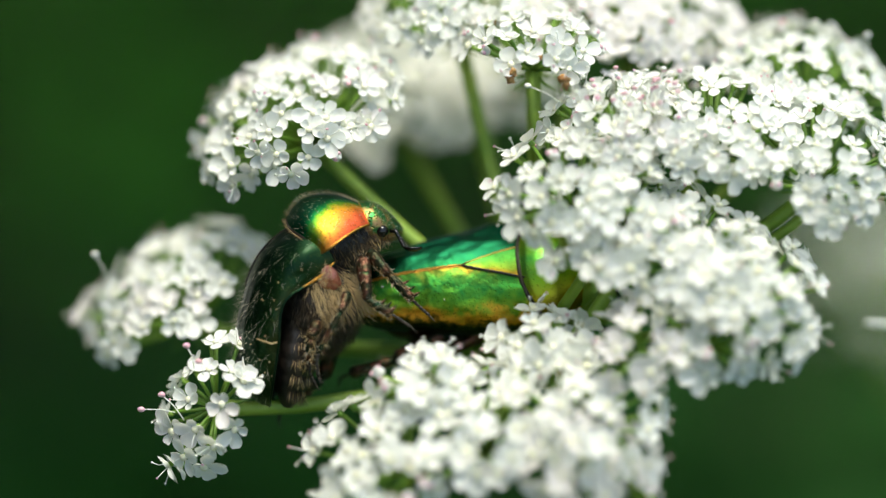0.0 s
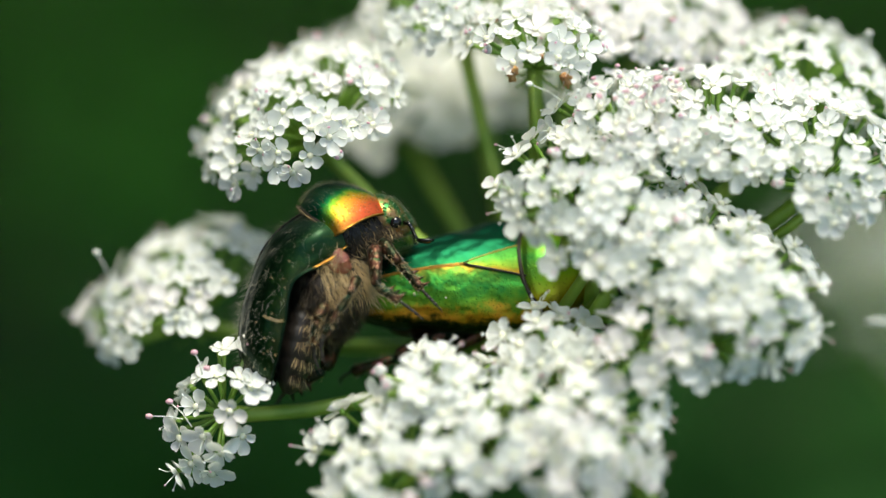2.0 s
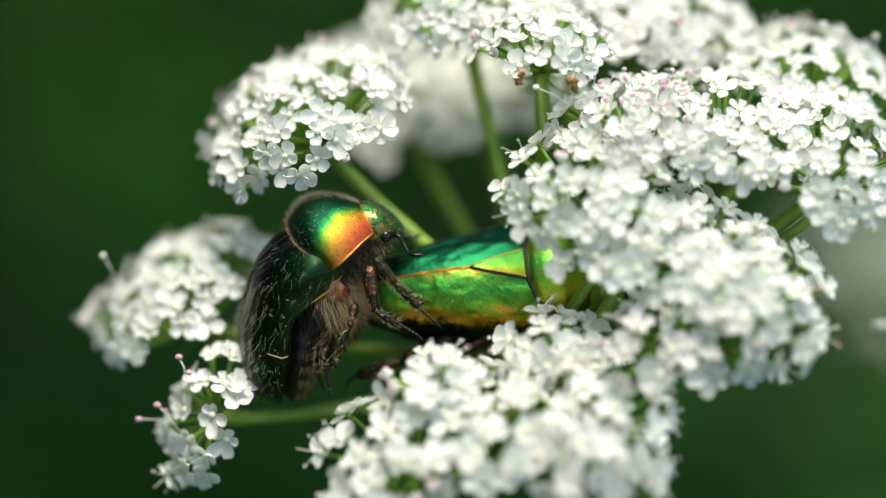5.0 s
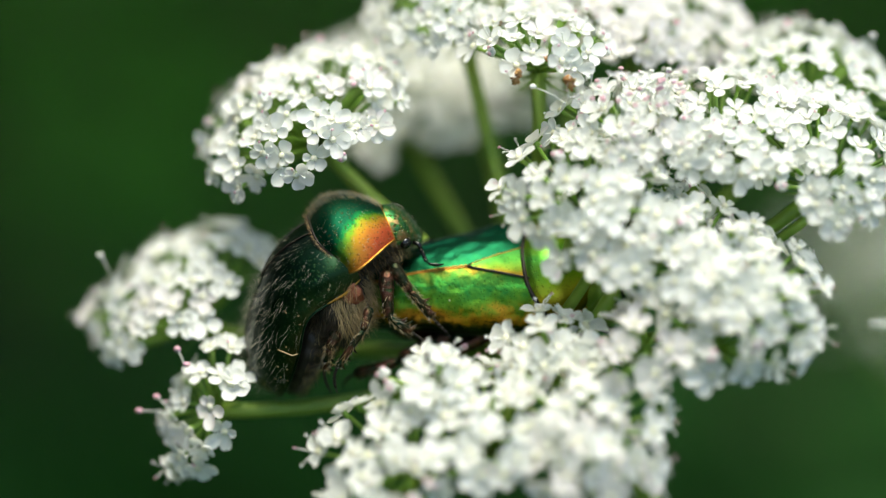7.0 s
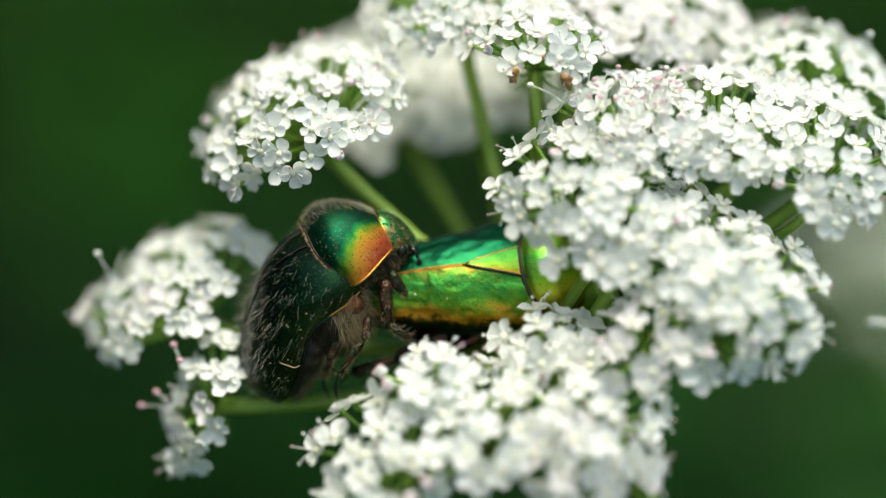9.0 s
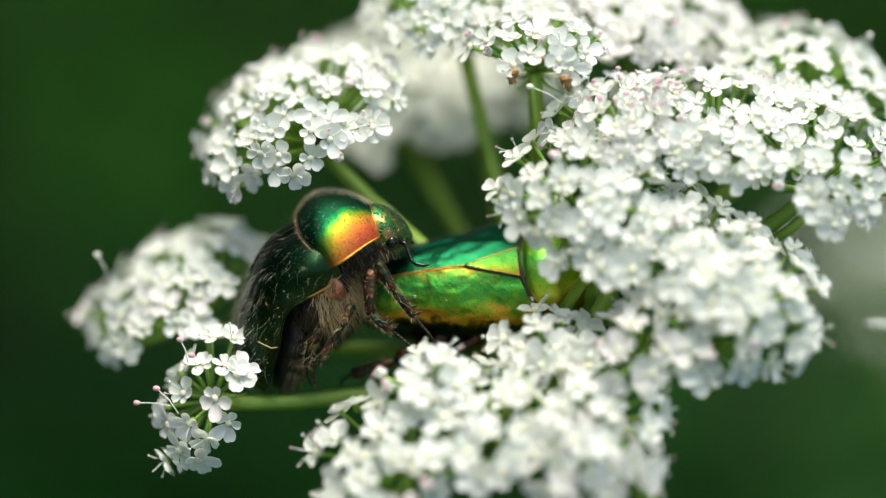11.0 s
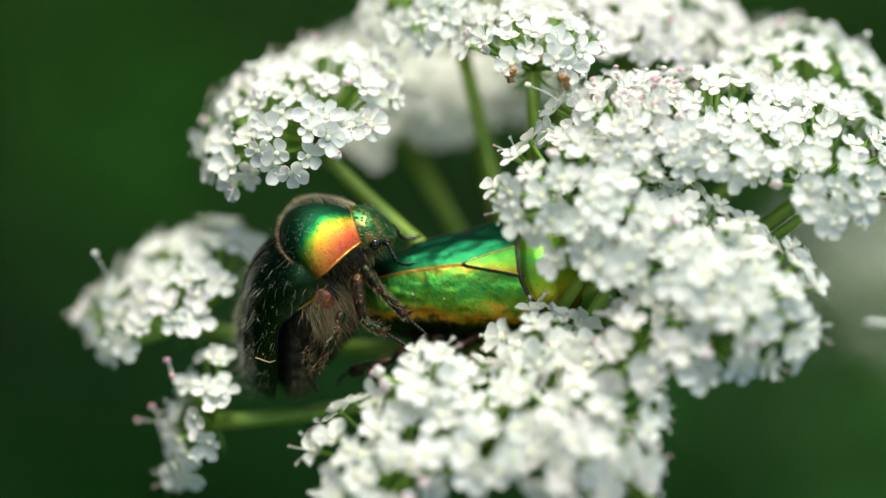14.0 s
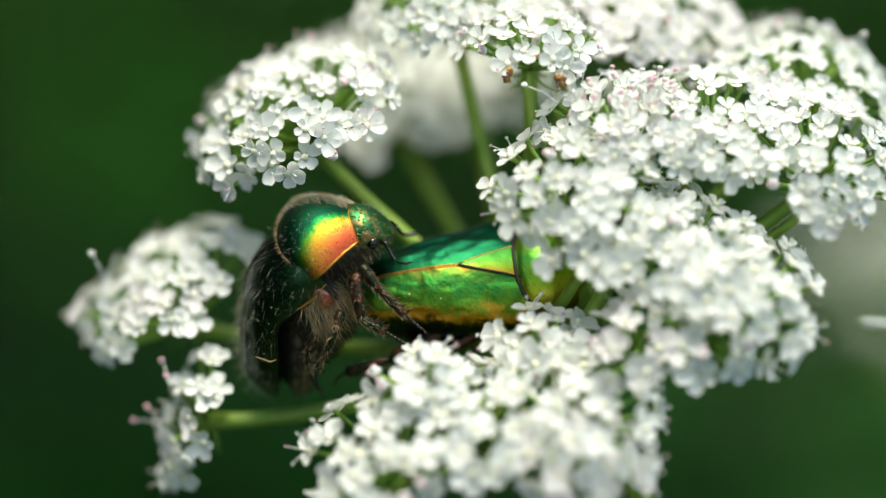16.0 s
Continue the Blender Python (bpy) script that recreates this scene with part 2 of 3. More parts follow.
def part(name, shape, material, parent=None, label="", smooth=True):
    """One mesh object from a Shape, under a thing or a part."""
    mats = material if isinstance(material, (list, tuple)) else [material]
    me = bpy.data.meshes.new(name)
    me.from_pydata([tuple(c * MM for c in v) for v in shape.v], [], shape.f)
    for m in mats:
        me.materials.append(m)
    me.polygons.foreach_set("material_index", shape.m)
    me.polygons.foreach_set("use_smooth", [smooth] * len(shape.f))
    layer = me.uv_layers.new(name="map")
    layer.data.foreach_set("uv", [c for uvs in shape.uv for uv in uvs for c in uv])
    me.update()
    ob = new(name, me)
    if parent:
        ob.parent = parent
    if label:
        tagged(ob, label)
    return ob


def mixed(a, b, k):
    return a + (b - a) * k


def profile(s, knots):
    """Smooth value at s through (place, value) knots."""
    for i, ((a, va), (b, vb)) in enumerate(zip(knots, knots[1:])):
        if s <= b or i == len(knots) - 2:
            k, wide = min(1.0, max(0.0, (s - a) / (b - a))), b - a
            slope = [(knots[min(j + 1, len(knots) - 1)][1] - knots[max(j - 1, 0)][1]) / (knots[min(j + 1, len(knots) - 1)][0] - knots[max(j - 1, 0)][0]) for j in (i, i + 1)]
            return (va * (1 + 2 * k) * (1 - k) ** 2 + vb * k * k * (3 - 2 * k) + slope[0] * wide * k * (1 - k) ** 2 + slope[1] * wide * k * k * (k - 1))


# ---- surroundings ----
def leaf_material(name, dark, light):
    m = Mat(name, Roughness=0.6, Specular_IOR_Level=0.12)
    isle = m.node("NewGeometry").outputs["Random Per Island"]
    c = m.ramp(isle, [(0.0, dark), (1.0, light)])
    m.put("Base Color", m.mix(m.noise(60, 3), c, (0.008, 0.05, 0.006)))
    return m.m


def ground_material():
    m = Mat("meadow_ground", Roughness=0.95)
    m.put("Base Color", m.ramp(m.noise(9, 6), [(0.3, (0.012, 0.022, 0.008)), (0.55, (0.025, 0.05, 0.012)), (0.8, (0.05, 0.05, 0.025))]))
    m.put("Normal", m.bump(m.noise(40, 5), 0.02, 0.8))
    return m.m


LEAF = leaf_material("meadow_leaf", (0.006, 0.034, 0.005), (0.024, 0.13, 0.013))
# lighter copy of the meadow leaf: sunlight on the far field put into colour
LITFIELDLEAF = leaf_material("sunlit_field_leaf", (0.030, 0.14, 0.015), (0.095, 0.38, 0.035))
BUSHLEAF = leaf_material("bush_leaf", (0.007, 0.036, 0.005), (0.022, 0.10, 0.011))


def build_ground():
    s = Shape()
    s.v = [(-400e3, -400e3, 0), (400e3, -400e3, 0), (400e3, 400e3, 0), (-400e3, 400e3, 0)]
    s.face((0, 1, 2, 3))
    tagged(part("ground", s, ground_material(), smooth=False), "dark mossy meadow soil under the plants", "ground", kind="structure")


def leaves(count, place, size, rng):
    """Many folded pointed leaves; place(rng) gives a point in mm."""
    s = Shape()
    for _ in range(count):
        p = Vector(place(rng))
        k = size * rng.uniform(0.6, 1.4)
        m = Euler((rng.uniform(-0.9, 0.9), rng.uniform(-0.9, 0.9), rng.uniform(0, 6.28))).to_matrix()
        o = len(s.v)
        for x, y, z in ((0, 0, 0), (0.45, 0.26, 0.10), (0.5, 0, 0), (0.45, -0.26, 0.10), (1, 0, -0.16)):
            s.v.append(p + m @ Vector((x, y, z)) * k)
        for f in ((0, 2, 1), (0, 3, 2), (1, 2, 4), (2, 3, 4)):
            s.face(tuple(o + i for i in f))
    return s


def build_surroundings():
    rng = random.Random(5)

    def low(r):
        if r.random() < 0.55:
            y = 420 + 1350 * r.random()
            x = r.uniform(-1, 1) * (500 + 0.5 * y)
        else:
            a, far = r.uniform(0, 6.283), 500 + 3000 * r.random()
            x, y = far * math.cos(a), far * math.sin(a)
        return x, y, 40 + 170 * r.random()
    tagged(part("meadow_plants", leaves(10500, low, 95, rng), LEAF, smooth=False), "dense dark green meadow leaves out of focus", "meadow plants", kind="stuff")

    def field(r):
        y = 2280 + 1900 * r.random() + r.gauss(0, 130)
        return r.uniform(-1, 1) * (640 + 0.5 * y) * r.uniform(0.8, 1.25), y, 150 + 500 * r.random()
    tagged(part("tall_meadow_plants", leaves(5600, field, 110, rng), LITFIELDLEAF, smooth=False), "meadow leaves coloured lighter green as if sunlit, far out of focus", "meadow plants", kind="stuff")

    def bush(x0, y0, wide, deep, high):
        def fn(r):
            while True:
                a, b, c = r.uniform(-1, 1), r.uniform(-1, 1), r.random()
                if a * a + b * b + (c * 1.0) ** 2 < 1.05:
                    return x0 + a * wide, y0 + b * deep, 100 + c * high
        return fn
    for n, (x0, y0, wide, deep, high) in enumerate(((-2200, 500, 1500, 1900, 6500), (-1300, 5600, 2400, 1100, 8200), (2300, 5900, 2400, 1000, 7400), (-2300, -1900, 1000, 1100, 4200))):
        ob = new("bush")
        ob.location = (x0 * MM, y0 * MM, 0)
        tagged(ob, "tall dark green leafy bush at the meadow's edge", "bush", "bushes round the meadow")
        stem = Shape()
        for k in range(7):
            a = k * 0.9 + n
            tip = (math.cos(a) * wide * 0.5, math.sin(a) * deep * 0.5, high * 0.75)
            stem.tube([(0, 0, 0), (tip[0] * 0.35, tip[1] * 0.35, high * 0.4), tip], [30, 18, 5], 7)
        part("stems", stem, BROWN, ob)
        part("crown", leaves(6000, bush(0, 0, wide, deep, high), 230, rng), BUSHLEAF, ob, smooth=False)


def build_shade_branch():
    """An added leafy branch, out of view, that reaches over the low plants behind the flower to shade them."""
    rng = random.Random(8)
    ob = new("bush")
    ob.location = (-1.25, 1.1, 0)
    tagged(ob, "unseen dark green bush added to shade the meadow with a low branch", "bush", "bushes round the meadow")
    stem = Shape().tube([(0, 0, 0), (80, -60, 700), (150, 100, 1150), (500, 400, 1300), (1100, 600, 1250)], [32, 26, 18, 11, 5], 8)
    part("stems", stem, BROWN, ob)

    def crown(r):
        while True:
            a, b, c = r.uniform(-1, 1), r.uniform(-1, 1), r.random()
            if a * a + b * b + c * c < 1.0:
                return 50 + a * 1500, 380 + b * 1150, 950 + c * 900
    part("crown", leaves(1900, crown, 150, rng), BUSHLEAF, ob, smooth=False)


# ---- white flowers ----
def petal(s, turn, length, wide, cup, lift, mat=0):
    """A heart-shaped petal that starts at the flower's middle and points along turn."""
    ct, st = math.cos(turn), math.sin(turn)

    def fn(a, b):
        psi = (2 * b - 1) * 2.45
        notch = 1 - 0.15 * math.exp(-(psi / 0.36) ** 2)
        rim_x, rim_y = length * (0.58 + 0.46 * math.cos(psi) * notch), wide * math.sin(psi) * (1 + 0.1 * math.cos(psi))
        k = a ** 0.8
        x, y = 0.12 + rim_x * k, rim_y * k
        z = lift * x + cup * (y / wide) ** 2 + cup * 0.7 * max(0.0, x / length - 0.6) ** 2 * 4 - cup * 0.5 * math.sin(math.pi * k)
        return Vector((x * ct - y * st, x * st + y * ct, z))
    s.grid(fn, 3, 10, mat)


def floret_shape(rng, stamens=0, size=1.0):
    s = Shape()
    first = rng.uniform(0, 6.28)
    for k in range(5):
        big = 1.0 + 0.30 * math.cos(2 * math.pi * k / 5)
        petal(s, first + 2 * math.pi * k / 5 + rng.uniform(-0.12, 0.12), size * big * rng.uniform(0.95, 1.2), size * rng.uniform(0.40, 0.48) * big,
              rng.uniform(0.08, 0.24), rng.uniform(-0.1, 0.3))
    s.ball((0, 0, 0.05), (0.18, 0.28, 0.28), 1, 5, 7, Matrix(((0, 1, 0), (0, 0, 1), (1, 0, 0))).to_3x3())
    s.ball((0, 0, -0.28), (0.34, 0.22, 0.22), 2, 5, 6, Matrix(((0, 1, 0), (0, 0, 1), (1, 0, 0))).to_3x3())
    for k in range(stamens):
        a = first + 2 * math.pi * (k + 0.5) / 5 + rng.uniform(-0.2, 0.2)
        out = Vector((math.cos(a), math.sin(a), 0))
        tip = out * rng.uniform(0.7, 1.1) + Vector((0, 0, rng.uniform(0.7, 1.2)))
        s.tube([out * 0.2, out * 0.55 + Vector((0, 0, 0.5)), tip], [0.045, 0.04, 0.03], 4, 3)
        s.ball(tip, (0.13, 0.09, 0.09), 4 if k % 2 else 3, 4, 5)
    return s


def bud_shape(rng):
    s = Shape()
    s.ball((0, 0, 0.1), (0.42, 0.42, 0.38), 0, 6, 8, bumps=0.5)
    for k in range(4):
        a = k * 1.57 + rng.random()
        s.ball((0.25 * math.cos(a), 0.25 * math.sin(a), 0.32), (0.2, 0.2, 0.16), 0 if k % 2 else 4, 4, 5)
    s.ball((0, 0, -0.28), (0.2, 0.22, 0.3), 2, 5, 6)
    return s


FLORET_MATS = [PETAL, DISC, GREEN, PALE, PINK]


def add_shape(to, s, m):
    o = len(to.v)
    to.v.extend(m @ Vector(v) for v in s.v)
    to.f.extend(tuple(o + i for i in f) for f in s.f)
    to.m.extend(s.m)
    to.uv.extend(s.uv)


def frame_of(normal, twist):
    z = Vector(normal).normalized()
    x = z.cross(Vector((0.2, 0.9, 0.37))).normalized()
    m = Matrix((x, z.cross(x), z)).transposed()
    return m.to_4x4() @ Matrix.Rotation(twist, 4, "Z")


FLORETS = [floret_shape(random.Random(20 + i), (0, 0, 2, 0, 3, 0, 1)[i]) for i in range(7)]
BUDS = [bud_shape(random.Random(40 + i)) for i in range(2)]
FLORET_MESHES = []


def floret_mesh(i):
    """Shared mesh data of one kind of floret."""
    if not FLORET_MESHES:
        for s in FLORETS + BUDS:
            ob = part("floret", s, FLORET_MATS)
            FLORET_MESHES.append(ob.data)
            bpy.data.objects.remove(ob)
    return FLORET_MESHES[i]


def umbellet(parent, hub, at, normal, radius, count, seed, apart=True, wide=80.0, flat=0.55, long=1.0, grow=1.0):
    """A small umbel: stalks from one point to a dome of florets. Places in mm in the frame of the flower head."""
    rng = random.Random(seed)
    count = round(count * (1.15 if grow == 1.0 else 1.0 if grow < 1.07 else 0.9 if grow < 1.11 else 0.78))
    n = Vector(normal).normalized()
    at = Vector(at)
    foot = at - n * radius * 0.8
    turn = frame_of(n, 0)
    stalks, cloud = Shape(), Shape()
    stalks.ball((0, 0, 0), (0.7, 0.55, 0.55), 0, 6, 8)
    spots = []
    for i in range(count):
        th = radians(wide) * math.sqrt((i + 0.5) / count) * rng.uniform(0.93, 1.06)
        ps = i * 2.39996 + rng.uniform(-0.16, 0.16)
        far = radius * (rng.uniform(0.88, 1.06) if grow < 1.11 else rng.uniform(0.76, 1.08))
        way = Vector((math.sin(th) * math.cos(ps), math.sin(th) * math.sin(ps) * long, math.cos(th)))
        p = Vector((way.x * far, way.y * far, way.z * far * flat + radius * (0.8 - flat)))
        p = turn @ p
        spots.append((p, turn @ Vector((way.x * 0.8, way.y * 0.8, way.z + 0.15)).normalized(), rng.random()))
    single = []
    for p, way, luck in spots:
        mid = p * 0.55 - way * 0.25 * radius * 0.3
        stalks.tube([n * 0.1, mid, p - way * 0.4], [0.17, 0.15, 0.17], 5)
        tilt = (way + Vector((rng.uniform(-0.32, 0.32), rng.uniform(-0.32, 0.32), rng.uniform(-0.1, 0.45)))).normalized()
        size = rng.uniform(0.84, 1.08) * grow
        kind = rng.randrange(len(FLORETS)) if luck > 0.07 else len(FLORETS) + rng.randrange(2)
        m = Matrix.Translation(p) @ frame_of(tilt, rng.uniform(0, 6.28)) @ Matrix.Scale(size, 4)
        if apart:
            ob = new("floret", floret_mesh(kind))
            single.append(ob)
            ob.matrix_basis = Matrix.Translation(p * MM) @ m.to_3x3().to_4x4()
        else:
            add_shape(cloud, (FLORETS + BUDS)[kind], m)
    for k in range(4):
        a = k * 1.6 + rng.random()
        out = turn @ Vector((math.cos(a), math.sin(a), -0.5))
        stalks.tube([(0, 0, 0), out * 1.4, out * 2.6 + n * 0.4], [0.16, 0.12, 0.03], 4)
    top = part("umbellet", stalks, GREEN, parent)
    for ob in single:
        ob.parent = top
    if not apart:
        tagged(part("floret_mass", cloud, FLORET_MATS, top, "massed small white florets"), kind="stuff")
    top.location = foot * MM
    return top, foot


def ray_stalk(parent, hub, foot, thick=0.5, sag=0.1):
    """A ray from the hub of the flower head to a small umbel; its origin is the hub."""
    d = foot - hub
    side = UP - d.normalized() * UP.dot(d.normalized())
    pts = [d * k - side * sag * d.length * 4 * k * (1 - k) * 0.5 for k in (0, 0.15, 0.35, 0.55, 0.75, 0.9, 1)]
    ob = part("ray", Shape().tube(pts, [thick * 1.25, thick * 1.1, thick, thick, thick * 0.95, thick * 0.95, thick * 1.15], 9), RAYGREEN, parent)
    ob.location = hub * MM
    return ob


def spot(px, py, w):
    """Plan place in mm from sheet units of the frame across the focus, at depth w."""
    k = (206 - w) / 4950
    return Vector(((px - 784) * k, (441 - py) * k, w))


# plan of the small umbels: across, down (both on the frame's sheet), depth in mm; normal; radius; florets; single florets; breadth
PLAN = [
    ("upper_left", 500, 139, -5, (-0.34, 0.76, 0.55), 8.0, 84, True, 82),
    ("left", 268, 460, -11, (-0.46, 0.79, 0.40), 8.3, 54, True, 78),
    ("pushed", 342, 714, 0.5, (-0.56, 0.16, 0.81), 3.5, 24, True, 94),
    ("back", 690, 98, -25, (-0.1, 0.78, 0.6), 9.2, 92, False, 84),
    ("back", 852, 55, -27, (0.1, 0.78, 0.6), 7.6, 70, False, 84),
    ("top", 795, -45, -9, (-0.15, 0.88, 0.45), 7.0, 56, False, 84),
    ("sparse", 945, 25, -3, (0.0, 0.93, 0.36), 5.6, 30, True, 84),
    ("top", 1010, -55, -12, (0.0, 0.86, 0.48), 8.0, 60, False, 84),
    ("top", 1135, -30, -12, (0.1, 0.86, 0.45), 8.0, 60, False, 84),
    ("far_right", 1458, 90, -7, (0.25, 0.80, 0.54), 7.0, 54, False, 84),
    ("right", 1120, 165, 0, (0.0, 0.89, 0.46), 6.1, 48, True, 84),
    ("right", 1280, 165, 0, (0.1, 0.82, 0.55), 6.8, 54, True, 86),
    ("right", 1482, 228, 1, (0.2, 0.76, 0.62), 7.0, 54, False, 86),
    ("middle", 998, 284, 4, (-0.2, 0.74, 0.64), 5.9, 36, True, 86),
    ("middle", 1130, 345, 4, (0.1, 0.70, 0.7), 5.6, 34, False, 86),
    ("middle", 1040, 440, 5, (-0.1, 0.60, 0.75), 2.6, 8, False, 86),
    ("near_right", 1230, 400, 4.9, (0.2, 0.68, 0.7), 6.0, 36, False, 86),
    ("near_right", 1366, 476, 6.6, (0.40, 0.60, 0.7), 5.9, 36, False, 82),
    ("near_right", 1285, 575, 6.6, (0.3, 0.50, 0.8), 4.4, 18, False, 82),
    ("near_right", 1145, 580, 6.6, (0.15, 0.65, 0.7), 4.0, 15, False, 86),
    ("near", 966, 584, 4.0, (-0.05, 0.72, 0.69), 3.6, 17, False, 84),
    ("near", 742, 656, 5.8, (-0.2, 0.68, 0.7), 3.5, 15, False, 84),
    ("near", 682, 765, 7.5, (-0.30, 0.62, 0.72), 6.2, 32, False, 88),
    ("near", 846, 714, 7.5, (-0.1, 0.70, 0.7), 6.4, 34, False, 86),
    ("near", 1048, 676, 7.5, (0.15, 0.68, 0.7), 6.6, 35, False, 88),
    ("near", 1045, 785, 9.3, (0.2, 0.50, 0.8), 5.0, 24, False, 88),
    ("near", 650, 850, 9.3, (-0.3, 0.55, 0.8), 4.2, 16, False, 86),
]


def build_flower_head():
    head = new("flower_umbel")
    head.matrix_world = BASE
    tagged(head, "broad white umbel of tiny five-petalled flowers on green rays", "flower")
    hub = spot(950, 600, -6)
    stem = Shape()
    down = -UP
    bend = hub + Vector((7.3, -10, -3))
    stem.tube([hub, hub + Vector((4.2, -5, -1.5)), bend, bend + Vector((2.6, -6, -2)), bend + Vector((5, 0, 0)) + down * 40, bend + down * 300, bend + down * 842], [1.4, 0.9, 0.85, 0.9, 1.2, 2.0, 3.0], 12)
    stem.ball(hub, (2.0, 1.7, 1.7), 0, 8, 10)
    part("stem", stem, RAYGREEN, head, "upright ribbed green stem")
    moving = None
    for i, (what, px, py, w, normal, radius, count, apart, wide) in enumerate(PLAN):
        top, foot = umbellet(head, hub, spot(px, py, w), normal, radius, count, 100 + i, apart, wide, 0.58 if what == "upper_left" else 0.5, 1.6 if what == "pushed" else 1.0, {"pushed": 1.1, "near": 1.17, "near_right": 1.15, "left": 1.08, "middle": 1.12, "right": 1.04, "upper_left": 1.06}.get(what, 1.0))
        ray = ray_stalk(head, hub, foot, 0.6 if w < 5 else 0.45, 0.06 + 0.10 * ((i * 7) % 5) / 5)
        if what == "pushed":
            moving = (top, foot, ray, hub)
    for px, py, w, size in ((906, 131, 0.8, 0.55), (995, 138, 1.2, 0.62), (873, 40, -4, 0.5), (950, 100, 0, 0.55)):
        s, bits = Shape(), random.Random(px)
        for k in range(3):
            s.ball((bits.uniform(-0.3, 0.3) * size, bits.uniform(-0.3, 0.3) * size, 0.35 * k * size), (0.62 * size, 0.5 * size, 0.5 * size), 0, 14, 14)
        s.v = [p * (1 + 0.55 * noise.noise(p * 3.1 / size + Vector((px, 0, 0))) + 0.3 * noise.noise(p * 7 / size)) for p in s.v]
        ob = part("withered_floret", s, BROWN, head, "shrivelled brown floret")
        ob.matrix_basis = Matrix.Translation(spot(px, py, w) * MM) @ frame_of((bits.uniform(-0.6, 0.6), -0.9, 0.35), bits.uniform(0, 6))
    # anthers and buds on long thin stalks that stand out of the crowd
    for px, py, dx, dy, w, tone in ((1385, 38, 4, 55, -8, 1), (1443, 40, 2, 50, -8, 0), (1535, 62, -3, 50, -8, 0), (1283, 18, 8, 50, -11, 0), (168, 450, 25, 60, -7, 0),
                                    (934, 152, 60, 32, 1.5, 0), (558, 66, 4, 40, -9, 1), (1188, 38, 4, 45, -6, 1), (1125, 145, -22, 45, 2, 0)):
        a, c = spot(px, py, w), spot(px + dx, py + dy, w - 0.5)
        s = Shape().tube([c - a, (c - a) * 0.5 + Vector((0.15, 0.1, 0)), (0, 0, 0)], [0.04, 0.04, 0.03], 5)
        s.ball((0, 0, 0), (0.26, 0.2, 0.2), 1 if tone else 0, 6, 7)
        ob = part("stamen", s, [PALE, PINK], head)
        ob.location = a * MM
    low, high = spot(1330, 450, -3), spot(1468, 338, -2)
    side_ray = part("ray", Shape().tube([(0, 0, 0), (high - low) * 0.5 + Vector((0.2, -0.2, 0)), high - low], [0.32, 0.36, 0.42], 8), RAYGREEN, head)
    side_ray.location = low * MM
    for ax, ay, bx, by, w, thick in ((936, 128, 950, 330, -4, 0.36), (1086, 250, 1060, 420, -3, 0.36), (1098, 470, 1030, 590, 1, 0.55), (1100, 800, 1150, 900, 5, 0.5), (762, 840, 735, 905, 6, 0.36)):
        a, c = spot(ax, ay, w), spot(bx, by, w - 1)
        more = part("ray", Shape().tube([(0, 0, 0), (c - a) * 0.5 + Vector((0.15, 0, 0)), c - a], [thick * 0.9, thick, thick * 1.1], 8), RAYGREEN, head)
        more.location = a * MM
    a, c = spot(1528, 572, -12), spot(1760, 590, -14)
    dry = part("dry_stalk", Shape().tube([(0, 0, 0), (0.5, 0.02, 0), (c - a) * 0.5, c - a], [0.12, 0.24, 0.26, 0.24], 8), PALE, head, "pale dry stalk end")
    dry.location = a * MM
    tuft = random.Random(77)
    for _ in range(44):
        px, py = tuft.uniform(1005, 1205), tuft.uniform(118, 186)
        a = spot(px, py, (py - 118) / 22 + tuft.uniform(0.6, 1.6))
        c = Vector((tuft.uniform(-0.7, 0.7), -tuft.uniform(0.9, 1.7), -0.5))
        s = Shape().tube([c, c * 0.5 + Vector((tuft.uniform(-0.2, 0.2), 0.15, 0.1)), (0, 0, 0)], [0.04, 0.04, 0.03], 4)
        s.ball((0, 0, 0), (0.21, 0.15, 0.15), 1 if tuft.random() < 0.6 else 0, 5, 6)
        ob = part("stamen", s, [PALE, PINK], head)
        ob.location = a * MM
    top, foot = moving[:2]
    for px, py, dx, dy, w in ((250, 725, 60, 5, 0.5), (286, 699, 40, 45, 0.8), (330, 612, 14, 40, 1.5), (352, 640, 8, 25, 2.2)):
        a, c = spot(px, py, w) - foot, spot(px + dx, py + dy, w) - foot
        s = Shape().tube([c - a, (c - a) * 0.5 + Vector((0.1, 0.1, 0)), (0, 0, 0)], [0.05, 0.045, 0.04], 5)
        s.ball((0, 0, 0), (0.28, 0.22, 0.22), 1, 6, 7)
        ob = part("stamen", s, [PALE, PINK], top)
        ob.location = a * MM
    return head, moving


